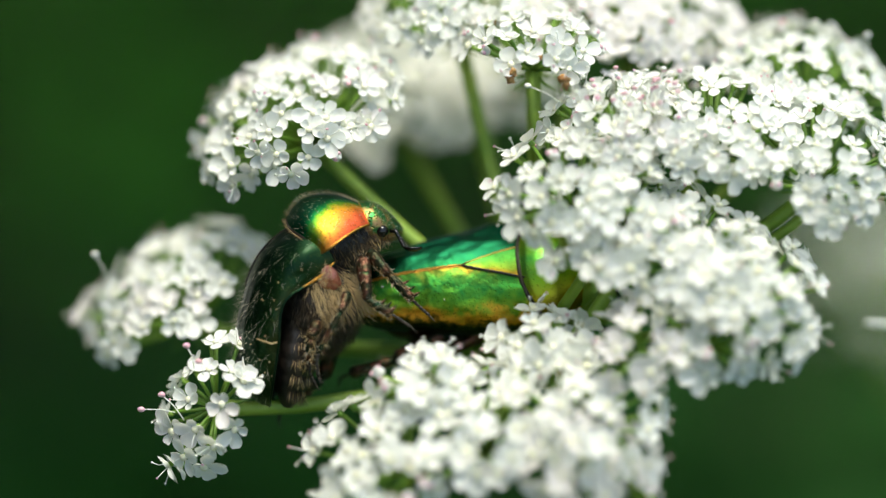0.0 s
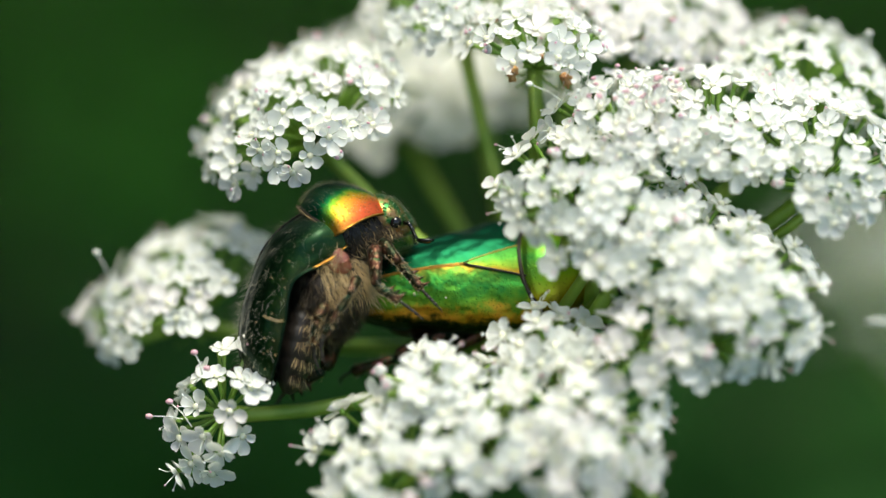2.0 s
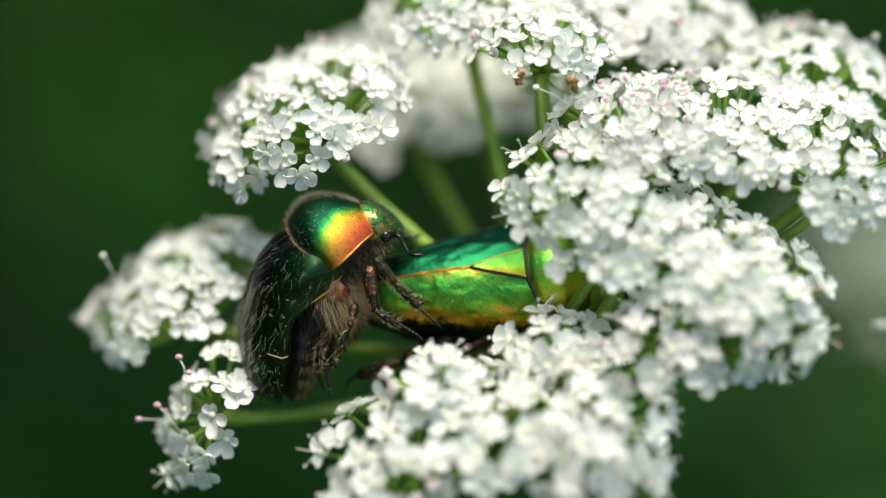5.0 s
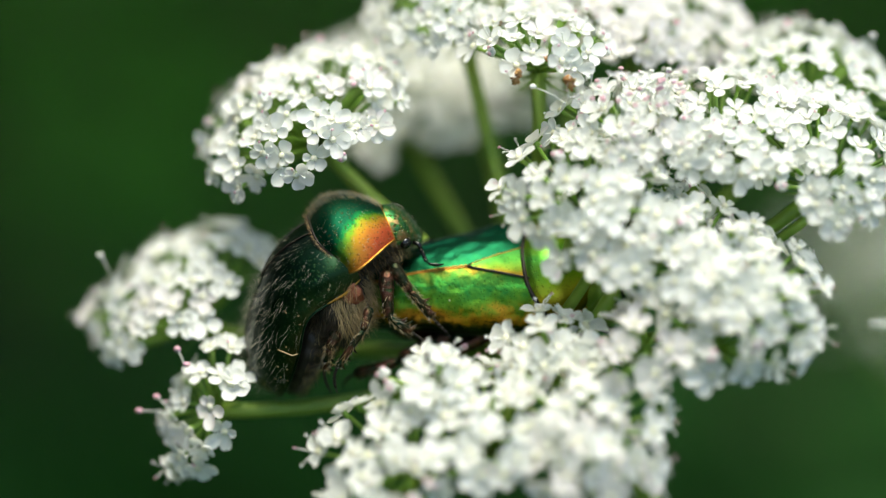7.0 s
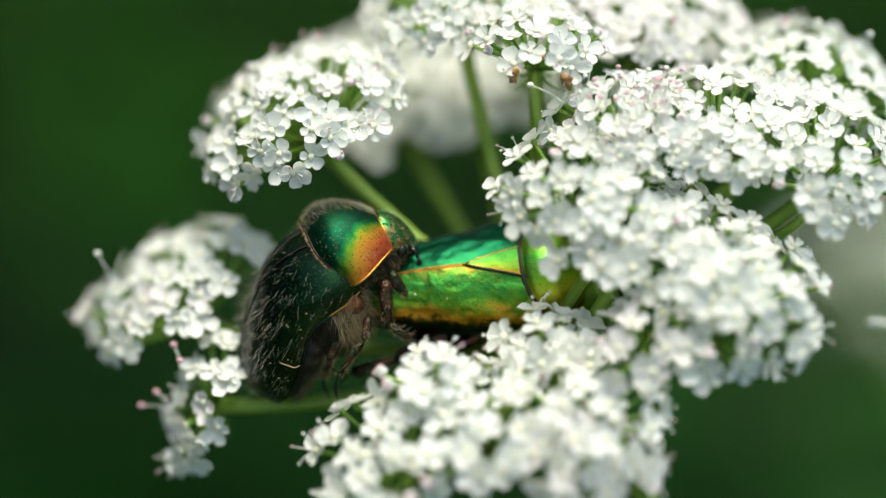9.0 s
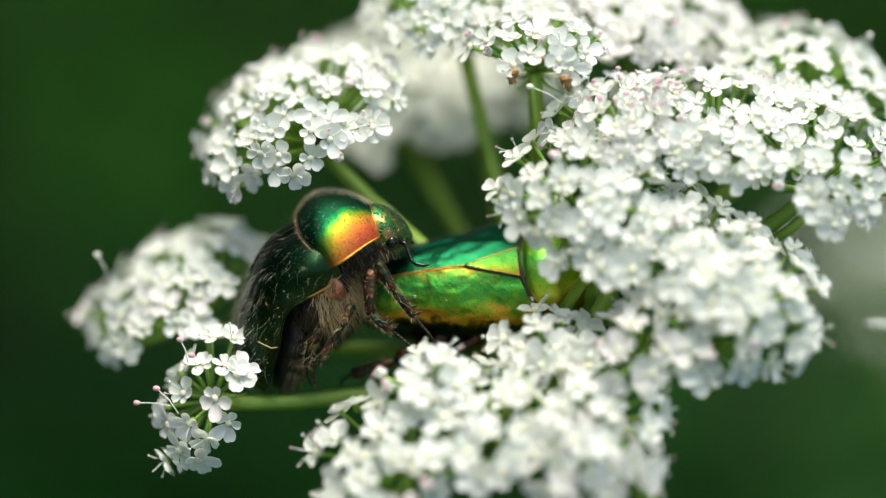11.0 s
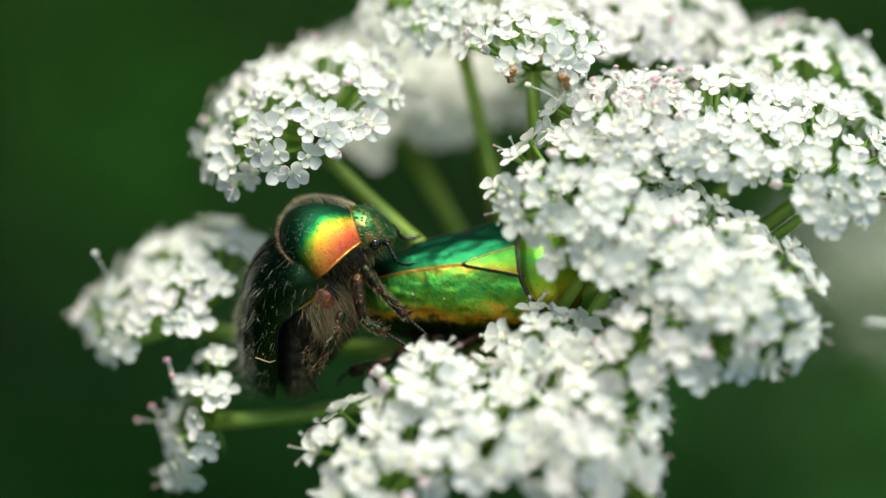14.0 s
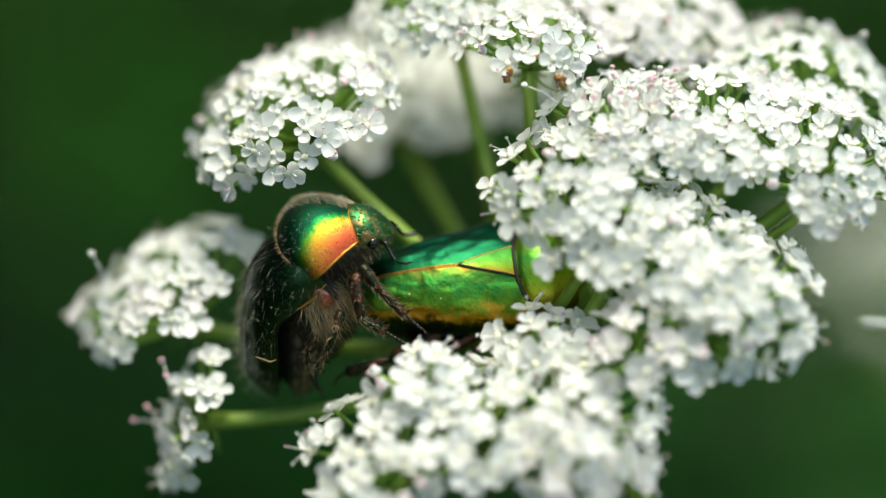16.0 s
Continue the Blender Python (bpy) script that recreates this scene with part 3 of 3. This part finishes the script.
def build_far_flower(px, py, w, seed, lean, broad=1.0):
    """Another umbel of the same kind, far behind the first."""
    rng = random.Random(seed)
    head = new("flower_umbel")
    at = BASE @ (spot(px, py, w) * MM)
    head.matrix_world = Matrix.Translation(at) @ Matrix.Identity(4)
    tagged(head, "blurred white umbel of another plant in the shade", "flower")
    stem = Shape().tube([(lean, 40, -at.z / MM), (lean * 0.5, 4, -at.z * 0.5 / MM), (0, 0, -22)], [3, 2.4, 1.5], 8)
    part("stem", stem, RAYGREEN, head)
    for k in range(9):
        a = k * 2.4
        r = (4 + 2.0 * k) * broad
        top = Vector((r * math.cos(a), r * math.sin(a), -0.015 * r * r))
        bit = Shape().tube([(0, 0, -22), top * 0.6 + Vector((0, 0, -10)), top], [0.6, 0.5, 0.4], 6)
        part("ray", bit, RAYGREEN, head)
        cloud = Shape()
        for _ in range(22):
            x, y = rng.gauss(0, 3.0 * broad), rng.gauss(0, 3.0 * broad)
            add_shape(cloud, rng.choice(FLORETS), Matrix.Translation(top + Vector((x, y, 1.5 - 0.06 / broad * (x * x + y * y)))) @ frame_of((x * 0.12, y * 0.12, 1), rng.uniform(0, 6)))
        tagged(part("floret_mass", cloud, FLORET_MATS, head), kind="stuff")


# ---- beetles ----
def build_beetle(label, bend, shells, rich, scale):
    """A rose chafer, x forward and z up its back from the hind edge of its pronotum; bend tips the wing cases down."""
    rng = random.Random(9)
    top = new("beetle")
    tagged(top, label, "beetle", "mating beetles")
    wing_mat, neck_mat = shells
    b = radians(bend)
    E = Matrix.Translation((-0.2, 0, -0.35)) @ Matrix(((math.cos(b), 0, -math.sin(b), 0), (0, 1, 0, 0), (math.sin(b), 0, math.cos(b), 0), (0, 0, 0, 1)))
    LONG, tip_at = (12.2, 0.30) if rich else (14.8, 0.33)
    spine, place, steps = [], Vector((0.9, 0, -0.35) if rich else (-0.1, 0, -0.1)), 60
    for k in range(steps + 1):
        ang = b * (0.10 + 0.90 * min(1.0, max(0.0, k / steps - 0.05) / 0.24) ** 0.9) if bend else 0.0
        fwd = Vector((math.cos(ang), 0, math.sin(ang)))
        spine.append((place.copy(), fwd, Vector((-fwd.z, 0, fwd.x))))
        place -= fwd * LONG / steps

    def along(s, y, z):
        """The point at s along the wing cases, y aside and z over the spine."""
        k = max(0.0, min(steps - 1e-6, s * steps))
        i, f = int(k), k - int(k)
        o = spine[i][0].lerp(spine[i + 1][0], f)
        up = spine[i][2].lerp(spine[i + 1][2], f)
        return o + Vector((0, y, 0)) + up * z
    W = [(0, 3.9), (0.07, 4.35), (0.25, 4.6), (0.6, 4.5), (0.84, 3.6), (0.95, 2.4), (1, 0.9)] if rich else [(0, 4.1), (0.07, 4.5), (0.25, 4.6), (0.5, 4.1), (0.8, 3.0), (0.95, 2.0), (1, 0.8)]
    H = [(0, 3.0), (0.12, 2.95), (0.3, 3.15), (0.55, 3.4), (0.8, 2.9), (0.94, 1.8), (1, 0.7)] if rich else [(0, 2.5), (0.2, 2.9), (0.5, 3.2), (0.8, 2.7), (0.94, 1.7), (1, 0.7)]

    EDGE = [(0, 108), (0.1, 120), (0.2, 116), (0.36, 92), (0.6, 94), (1, 96)] if rich else [(0, 106), (0.15, 112), (0.35, 104), (1, 106)]

    def wing(side, lift=0.0):
        def fn(s, q):
            ph = radians(0.2 + profile(s, EDGE) * q)
            w, h = profile(s, W), profile(s, H)
            bump = 0.28 * math.exp(-((s - 0.12) / 0.08) ** 2 - ((q - 0.62) / 0.13) ** 2) + 0.22 * math.exp(-((s - 0.8) / 0.07) ** 2 - ((q - 0.5) / 0.14) ** 2)
            ridge = 0.06 * math.exp(-((q - 0.28) / 0.04) ** 2) * math.sin(math.pi * s) + 0.05 * math.exp(-((q - 0.45) / 0.04) ** 2) * math.sin(math.pi * s)
            dent = (0.10 if rich else 0.20) * noise.noise(Vector((s * 7.0, q * 5.0, side * 3.1))) + (0.04 if rich else 0.09) * noise.noise(Vector((s * 19.0, q * 13.0, side * 5.7)))
            k = 1 + (bump + ridge + lift + dent * min(1.0, q * 5)) / 4
            front = 1.15 * math.sin(min(ph, math.pi / 2)) ** 3 * max(0.0, 1 - s / 0.3)
            return along(s, side * (w * math.sin(ph) * k), h * math.cos(ph) * k) + Vector((front, 0, 0))
        return fn
    for side in (-1, 1):
        s = Shape()
        fn = wing(side)
        s.grid(fn, 48, 44)
        if side > 0:
            s.f = [tuple(reversed(f)) for f in s.f]
            s.uv = [list(reversed(u)) for u in s.uv]
        # the far case takes the copy with the darker sheen painted in
        case = part("wing_case", s, wing_mat if rich or side < 0 else FARSHEEN, top)
        rim = Shape().tube([fn(k / 24, 0.995) for k in range(25)], [0.10] * 25, 6)
        seam = Shape()
        seam.tube([fn(tip_at - 0.03 + 0.72 * k / 20, 0.008) + (E.to_3x3() @ Vector((0, 0, 0.02))) for k in range(21)], [0.05] * 21, 5)
        part("rim", rim, DARKSHELL, case)
        if rich:
            part("shoulder_edge", Shape().tube([fn(0.24 * k / 14, 0.985 - 0.02 * math.sin(k / 4.5)) for k in range(15)], [0.03 + 0.12 * math.sin(math.pi * (k + 1) / 16) for k in range(15)], 7), RIMSHELL, case, "coppery golden shoulder edge")
        part("seam", seam, DARKSHELL if rich else RIMSHELL, case, "" if rich else "coppery golden inner edge")

    def plate(s, q):
        half = 1.45 * (1 - s) ** 0.9 + 0.02
        y = (2 * q - 1) * half
        h = profile(tip_at * s, H) - 0.16 * y * y / 2
        return along(tip_at * s, y, h + 0.10)
    sc = part("scutellum", Shape().grid(plate, 10, 8), wing_mat if rich else SCUTSHELL, top)
    for q in (0, 1):
        near_side = q == 0 and not rich
        edge = Shape().tube([plate(k / 10, q) for k in range(11)], [0.10 if near_side else 0.06] * 11, 5)
        part("rim", edge, CHITIN if near_side or rich else RIMSHELL, sc)

    NW = [(0, 4.25), (0.25, 4.4), (0.6, 3.75), (1, 2.45)]
    NH = [(0, 3.4), (0.32, 4.1), (0.68, 3.65), (1, 2.4)] if rich else [(0, 2.6), (0.4, 2.7), (1, 1.7)]

    def neck(s, q):
        ph = radians((2 * q - 1) * (95 - (16 if rich else 0) * s))
        a = abs(math.sin(ph))
        x0, x1 = (-0.15 if rich else -0.5) + (1.5 * a ** 6 if rich else 1.35 * a ** 3), 5.2 + 0.25 * a * a
        x = mixed(x0, x1, s)
        roll = 1 - 0.05 * max(0, 1 - s * 9) - 0.05 * max(0, s * 9 - 8)
        return Vector((x, profile(s, NW) * math.sin(ph) * roll, profile(s, NH) * math.cos(ph) * roll))
    s = Shape().grid(neck, 34, 44)
    s.uv = [[(u, abs(2 * v - 1)) for u, v in f] for f in s.uv]
    shield = part("pronotum", s, neck_mat, top)
    rim = Shape()
    rim.tube([neck(k / 20, 0.0) for k in range(21)], [0.09] * 21, 6)
    rim.tube([neck(k / 20, 1.0) for k in range(21)], [0.09] * 21, 6)
    rim.tube([neck(1.0, k / 24) for k in range(25)], [0.055] * 25, 6)
    part("rim", rim, RIMSHELL, shield, "coppery golden edge")
    if not rich:
        part("collar", Shape().tube([neck(0.0, k / 30) * 1.01 for k in range(31)], [0.19] * 31, 7), CHITIN, top, "black seam behind the pronotum")
    if rich:
        collar = Shape().tube([neck(0.0, k / 30) * 0.955 + Vector((-0.06, 0, 0)) for k in range(31)], [0.10] * 31, 7)
        for _ in range(520):
            q = rng.uniform(0.02, 0.75)
            p = neck(0.0, q) * 0.95 + Vector((-0.1, 0, 0))
            collar.hair(p, Vector((-0.8, p.y * 0.12, p.z * 0.12)), rng.uniform(0.2, 0.45), 0.012, rng, 1 if rng.random() < 0.3 else 2)
        part("collar", collar, [CHITIN, HAIR, DARKHAIR], top, "dark brown hairy seam behind the pronotum")

    s = Shape().ball((2.6, 0, -0.1), (3.4, 2.7, 2.3), 0, 14, 18)
    part("throat", s, CHITIN, top)
    s = Shape().ball(E @ Vector((-2.7, 0, -1.6)), (3.8, 3.8, 3.1), 0, 16, 20, E.to_3x3(), 0.12)
    thorax = part("thorax", s, CHITIN, top)
    s = Shape()

    def belly(a, q):
        ang = 2 * math.pi * q
        seg = (a * 6.0) % 1.0
        k = math.sin(math.pi * min(0.99, 0.22 + 0.76 * a)) ** 0.6 * (1 + 0.035 * math.sin(math.pi * seg))
        return E @ Vector((-3.5 - (7.4 if rich else 10.2) * a, (3.1 if rich else 4.0) * k * math.cos(ang), (-0.5 if rich else -1.3) + (1.7 if rich else 3.3) * k * math.sin(ang)))
    part("abdomen", s.grid(belly, 36, 24), CHITIN if rich else BELLYSHELL, top)

    # head with eyes and antennae
    tip = Matrix.Rotation(radians(38), 3, "Y")
    s = Shape()

    def skull(a, q):
        ang = 2 * math.pi * q
        k = math.sin(math.pi * min(0.985, 0.20 + 0.77 * a)) ** 0.5
        snout = 1 - 0.35 * max(0, a - 0.45)
        return Vector((4.45, 0, 1.2)) + tip @ Vector((3.7 * a, 2.0 * k * snout * math.cos(ang), 1.9 * k * (1 - 0.42 * a) * math.sin(ang)))
    head = part("head", s.grid(skull, 20, 24), HEADSHELL, top)
    for side in (-1, 1):
        part("eye", Shape().ball((6.1, side * 1.62, -0.35), (0.46, 0.42, 0.46), 0, 10, 12), EYEBLACK, head, "glossy black eye")
        a = Shape()
        root, bow = Vector((6.75, side * 1.45, -0.55)), Vector((7.1, side * 1.95, -1.15))
        a.tube([root, root.lerp(bow, 0.5) + Vector((0.12, 0, 0.1)), bow], [0.22, 0.17, 0.13], 8)
        for k in range(5):
            a.ball(bow + Vector((0.02 * k, side * 0.05 * k, -0.2 * k)), (0.17, 0.17, 0.13), 0, 6, 8)
        end = bow + Vector((0.1, side * 0.25, -0.95))
        for k in range(3):
            off = Vector((0.02, side * 0.07, 0.03)) * (k - 1)
            a.tube([end + off, end + off + Vector((0.25, side * 0.12, -0.22)), end + off + Vector((0.75, side * 0.2, -0.42)), end + off + Vector((1.2, side * 0.2, -0.48))], [0.07, 0.15, 0.17, 0.05], 7, 0, 0.5)
        part("antenna", a, EYEBLACK, head, "short black clubbed antenna")

    # legs
    def leg(name, pts, radii, bristles):
        s = Shape()
        pts = [Vector(p) for p in pts]
        for i in range(len(pts) - 1):
            p, q = pts[i], pts[i + 1]
            r0, r1 = radii[i]
            s.tube([p, p + (q - p) * 0.10, p + (q - p) * 0.3, p + (q - p) * 0.6, p + (q - p) * 0.92, q], [r0 * 0.5, r0 * 0.9, r0, (r0 + r1) * 0.46, r1 * 0.95, r1 * 0.55], 9, 0, 0.8)
            out = (q - p).normalized().cross(Vector((0, 1, 0))).normalized()
            for k in ((0.45, 0.68, 0.9) if i else ()):
                foot_of = p + (q - p) * k
                s.tube([foot_of, foot_of + out * r1 * 1.9 + (q - p).normalized() * 0.2], [r1 * 0.55, 0.03], 5)
        for i in range(bristles):
            k = rng.randrange(len(pts) - 1)
            f = rng.random()
            p = pts[k].lerp(pts[k + 1], f)
            d = (pts[k + 1] - pts[k]).normalized()
            n = Vector((rng.uniform(-1, 1), rng.uniform(-1, 1), rng.uniform(-1, 1)))
            n = (n - d * n.dot(d)).normalized()
            s.hair(p + n * radii[k][1] * 0.75, n * 0.8 + d * 0.9, rng.uniform(0.15, 0.55), 0.013, rng, 1 if rng.random() < 0.3 else 2)
        limb = part(name, s, [LEGSHELL, PALEHAIR, HAIR], top)
        last, d = pts[-1], (pts[-1] - pts[-2]).normalized()
        foot = Shape()
        p = last
        for k in range(5):
            d = (d + Vector((0.10, 0.0, -0.18))).normalized()
            foot.tube([p, p + d * 0.1, p + d * 0.36], [0.08, 0.14, 0.11], 6)
            p = p + d * 0.33
        for sgn in (-1, 1):
            foot.tube([p, p + d * 0.25 + Vector((0, 0.12 * sgn, 0)), p + d * 0.4 + Vector((0.05, 0.3 * sgn, -0.2))], [0.07, 0.05, 0.015], 5)
        part("foot", foot, CHITIN, limb, "dark jointed foot with claws")
    if rich:
        leg("fore_leg", [(4.1, -2.6, -1.6), (3.3, -4.0, -4.7), (4.6, -4.2, -6.3)], [(0.60, 0.44), (0.36, 0.42)], 260)
        leg("fore_leg", [(4.6, -2.2, -1.4), (5.4, -3.2, -3.5), (6.4, -3.6, -5.9)], [(0.60, 0.42), (0.36, 0.42)], 260)
        leg("middle_leg", [(2.2, -3.7, -3.6), (1.2, -4.7, -4.8), (-1.4, -4.7, -7.0)], [(0.42, 0.3), (0.28, 0.33)], 160)
        leg("middle_leg", [(2.6, 1.8, -4.0), (4.0, 2.4, -6.0), (4.6, 2.6, -8.0)], [(0.5, 0.4), (0.36, 0.42)], 40)
        leg("hind_leg", [(-0.6, -3.4, -4.8), (-1.6, -4.0, -5.8), (-2.4, -3.6, -7.4)], [(0.6, 0.42), (0.34, 0.4)], 260)
        leg("hind_leg", [(-1.0, 0.6, -5.0), (-4.2, 1.4, -8.2), (-7.6, 1.8, -6.8)], [(0.95, 0.7), (0.5, 0.6)], 120)
        # seventh leg, added to fill the dark gap below the chest
        leg("middle_leg", [(0.4, 1.2, -5.4), (-2.2, 1.6, -9.0), (-5.4, 2.0, -9.6)], [(0.85, 0.6), (0.42, 0.5)], 60)
    else:
        leg("hind_leg", [(-7.0, -3.6, -1.8), (-11.6, -5.5, -1.4), (-15.4, -5.8, -2.2)], [(1.15, 0.85), (0.55, 0.7)], 120)
        leg("middle_leg", [(-3.6, -3.6, -1.8), (-8.0, -5.4, -2.2), (-11.8, -6.6, -2.8)], [(0.85, 0.65), (0.45, 0.55)], 90)
        leg("fore_leg", [(3.0, -2.6, -1.6), (4.6, -4.4, -2.0), (6.2, -4.6, -3.2)], [(0.5, 0.4), (0.34, 0.4)], 30)

    if rich:
        part("side_plate", Shape().ball((0.85, -3.6, -1.45), (1.8, 0.5, 0.9), 0, 24, 28, Matrix.Rotation(radians(58), 3, "Y") @ Matrix.Rotation(radians(12), 3, "X"), 0.18), COPPERSHELL, top, "coppery red plate at the shoulder")
        fur = Shape()
        c = E @ Vector((-2.7, 0, -1.6))
        for _ in range(5200):
            a, z = rng.uniform(0, 6.283), rng.uniform(-1, 1)
            r = math.sqrt(1 - z * z)
            n = Vector((r * math.cos(a), r * math.sin(a), z))
            p = c + E.to_3x3() @ Vector((n.x * 3.7, n.y * 3.75, n.z * 3.0))
            nn = (E.to_3x3() @ Vector((n.x / 3.8, n.y / 4.1, n.z / 3.1))).normalized()
            if nn.dot(Vector((0.6, -0.75, -0.3))) < 0.0 or p.z > -1.4:
                continue
            # hair low on the chest is coloured dark for the shade there
            tan = p.z > -4.6 and p.x > -0.3 and rng.random() < 0.85
            tuft = noise.noise_vector(p * 1.3) * 0.55
            fur.hair(p, nn * 0.42 + tuft + Vector((-0.15, -0.1, -0.95)), rng.uniform(1.1, 2.3) if tan else rng.uniform(0.5, 1.1), 0.02, rng, 0 if tan else 1, 0.35)
        # mostly dark hair paints the shadow below the pronotum's edge
        for _ in range(320):
            p = Vector((rng.uniform(1.2, 6.3), 0, 0))
            p.y = -(3.9 - 0.36 * p.x) * rng.uniform(0.55, 0.98)
            p.z = -0.35 - 0.9 * rng.random()
            fur.hair(p, (0.15, -0.35, -0.9), rng.uniform(0.4, 0.9), 0.018, rng, 0 if rng.random() < 0.15 else 1, 0.4)
        # throat hair, mostly dark for the same shadow
        for _ in range(900):
            a, q = rng.uniform(0.3, 2.6), rng.uniform(0.45, 1.02) * math.pi
            n = Vector((math.cos(a), -math.sin(a) * math.sin(q - 0.5), math.sin(a) * math.cos(q - 0.5)))
            p = Vector((2.6, 0, -0.1)) + Vector((n.x * 3.35, n.y * 2.65, n.z * 2.25))
            fur.hair(p, n * 0.6 + Vector((-0.1, -0.25, -0.75)), rng.uniform(0.4, 0.9), 0.018, rng, 0 if rng.random() < 0.15 else 1, 0.5)
        for _ in range(170):
            a, q = rng.uniform(0, 6.283), rng.uniform(0.2, 1.0)
            p = Vector((0.85 + 0.9 * q * math.cos(a), -4.1, -1.5 + 1.2 * q * math.sin(a)))
            fur.hair(p, (-0.35, -0.25, -0.8), rng.uniform(0.3, 0.8), 0.012, rng, 0 if rng.random() < 0.7 else 1, 0.35)
        part("chest_fur", fur, [HAIR, DARKHAIR], thorax, "shaggy tan hair under the chest, coloured dark where shaded")
        bands = Shape()
        for seg in range(5):
            for _ in range(130):
                a, q = (seg + 0.75 + rng.uniform(-0.12, 0.12)) / 6.0 + 0.04, rng.uniform(0.50, 0.75)
                p = belly(min(a, 0.98), q)
                n = (p - (E @ Vector((-3.5 - 7.4 * a, 0, -0.5)))).normalized()
                # three in four hairs dark, as the belly lies in shade
                bands.hair(p, n * 0.3 + E.to_3x3() @ Vector((-1, 0, 0)), rng.uniform(0.5, 1.0), 0.02, rng, 0 if rng.random() < 0.25 else 1)
        part("belly_fur", bands, [HAIR, DARKHAIR], top, "bands of tan hair on the abdomen, mostly coloured dark for shade")
        fuzz = Shape()
        fn = wing(-1)
        for _ in range(115):
            s, q = rng.uniform(0.02, 0.95), rng.uniform(0.25, 0.98)
            p = fn(s, q)
            n = (p - along(s, 0, 0)).normalized()
            fuzz.hair(p, n * 0.35 + E.to_3x3() @ Vector((-0.9, 0, rng.uniform(-0.5, 0.5))), rng.uniform(0.4, 1.6), rng.uniform(0.0035, 0.0075), rng, 0, 0.4)
        for side in (-1, 1):
            fine = wing(side)
            for _ in range(230):
                s, q = rng.uniform(0.0, 0.97), rng.uniform(0.0, 0.6)
                p = fine(s, q)
                n = (p - along(s, 0, 0)).normalized()
                fuzz.hair(p, n * 0.9 + E.to_3x3() @ Vector((-0.6, 0, 0)), rng.uniform(0.4, 1.5), 0.0055, rng, 0, 0.4)
        for _ in range(1000):
            s, q = rng.random(), rng.uniform(0.45, 0.80)
            p = neck(s, q)
            n = Vector((0, p.y, p.z)).normalized()
            fuzz.hair(p, n + Vector((-0.4, 0, 0)), rng.uniform(0.2, 0.55), 0.009, rng, 1 if rng.random() < 0.5 else 0)
        for _ in range(160):
            s, q = rng.random(), rng.uniform(0.03, 0.36)
            p = neck(s, q)
            n = Vector((0, p.y, p.z)).normalized()
            fuzz.hair(p, n * 0.7 + Vector((-0.8, 0, 0)), rng.uniform(0.1, 0.22), 0.008, rng, 0)
        for _ in range(220):
            p = skull(rng.uniform(0.15, 0.95), rng.uniform(0.1, 0.9))
            n = (p - Vector((6.0, 0, -0.1))).normalized()
            fuzz.hair(p, n + Vector((0.3, 0, -0.2)), rng.uniform(0.12, 0.35), 0.012, rng, 0)
        part("fine_hair", fuzz, [PALEHAIR, HAIR], top, "sparse pale bristles over the back")
        fleck = Shape()
        p = fn(0.60, 0.84)
        n = Vector((-0.1, -1, 0.1))
        fleck.tube([p + n * 0.1 + Vector((-0.6, 0, 0.5)), p + n * 0.2, p + n * 0.25 + Vector((0.3, 0, -0.25)), p + n * 0.1 + Vector((0.75, 0, -0.3))], [0.04, 0.05, 0.05, 0.03], 5)
        for _ in range(16):
            fleck.ball(fn(rng.uniform(0.1, 0.9), rng.uniform(0.55, 0.97)), (0.06, 0.06, 0.05), 0, 4, 5)
        part("stuck_fibre", fleck, HAIR, top, "pale dry fibre stuck to the wing case")
    else:
        fn = wing(-1, 0.05)
        for s, q, k in ((0.62, 0.30, 1.0), (0.78, 0.14, 0.7), (0.45, 0.36, 0.5)):
            part("pale_mark", Shape().ball(fn(s, q), (0.12 * k, 0.12 * k, 0.26 * k), 0, 6, 8), PALEHAIR, top, "small chalky white mark")
    for ob in top.children_recursive:
        ob.data.transform(Matrix.Scale(scale, 4))
    return top


build_ground()
build_surroundings()
build_shade_branch()
flower_head, pushed = build_flower_head()
build_far_flower(1630, 395, -240, 1, 700, 1.25)
upper = build_beetle("metallic green beetle with a copper-orange pronotum clinging upright to another", 59, (DARKSHELL, PRONOTUM), True, 1.0)
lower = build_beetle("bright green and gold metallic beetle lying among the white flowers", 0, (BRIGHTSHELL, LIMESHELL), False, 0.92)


def facing(at, forward, back):
    """A pose with x along forward and z as near to back as can be."""
    x = Vector(forward).normalized()
    z = Vector(back)
    z = (z - x * z.dot(x)).normalized()
    m = Matrix((x, z.cross(x), z)).transposed().to_4x4()
    return Matrix.Translation(Vector(at) * MM) @ m


lower.matrix_world = BASE @ facing((6.3, -1.9, -4.2), (0.98, 0.13, 0.06), (0, 0.48, 0.88))


def sunk(turn):
    """How far back the pushed flower swings for its turn."""
    return -1.2 * math.sqrt(max(0.0, -turn - 1.5))


def motions():
    walk(upper, [(t, BASE @ pose(x * MM, y * MM, z * MM, rx, ry, rz)) for t, x, y, z, rx, ry, rz in UPPER])
    top, foot, ray, hub = pushed
    walk(top, [(t, pose((foot.x + x) * MM, (foot.y + y) * MM, (foot.z + sunk(turn)) * MM, 0, turn, 0)) for t, x, y, turn in NOD])
    rest = foot - hub
    rows = []
    for t, x, y, turn in NOD:
        goal = rest + Vector((x, y, sunk(turn)))
        spin = rest.rotation_difference(goal).to_matrix()
        rows.append((t, Matrix.Translation((hub + goal - spin @ rest) * MM) @ spin.to_4x4()))
    walk(ray, rows)


motions()
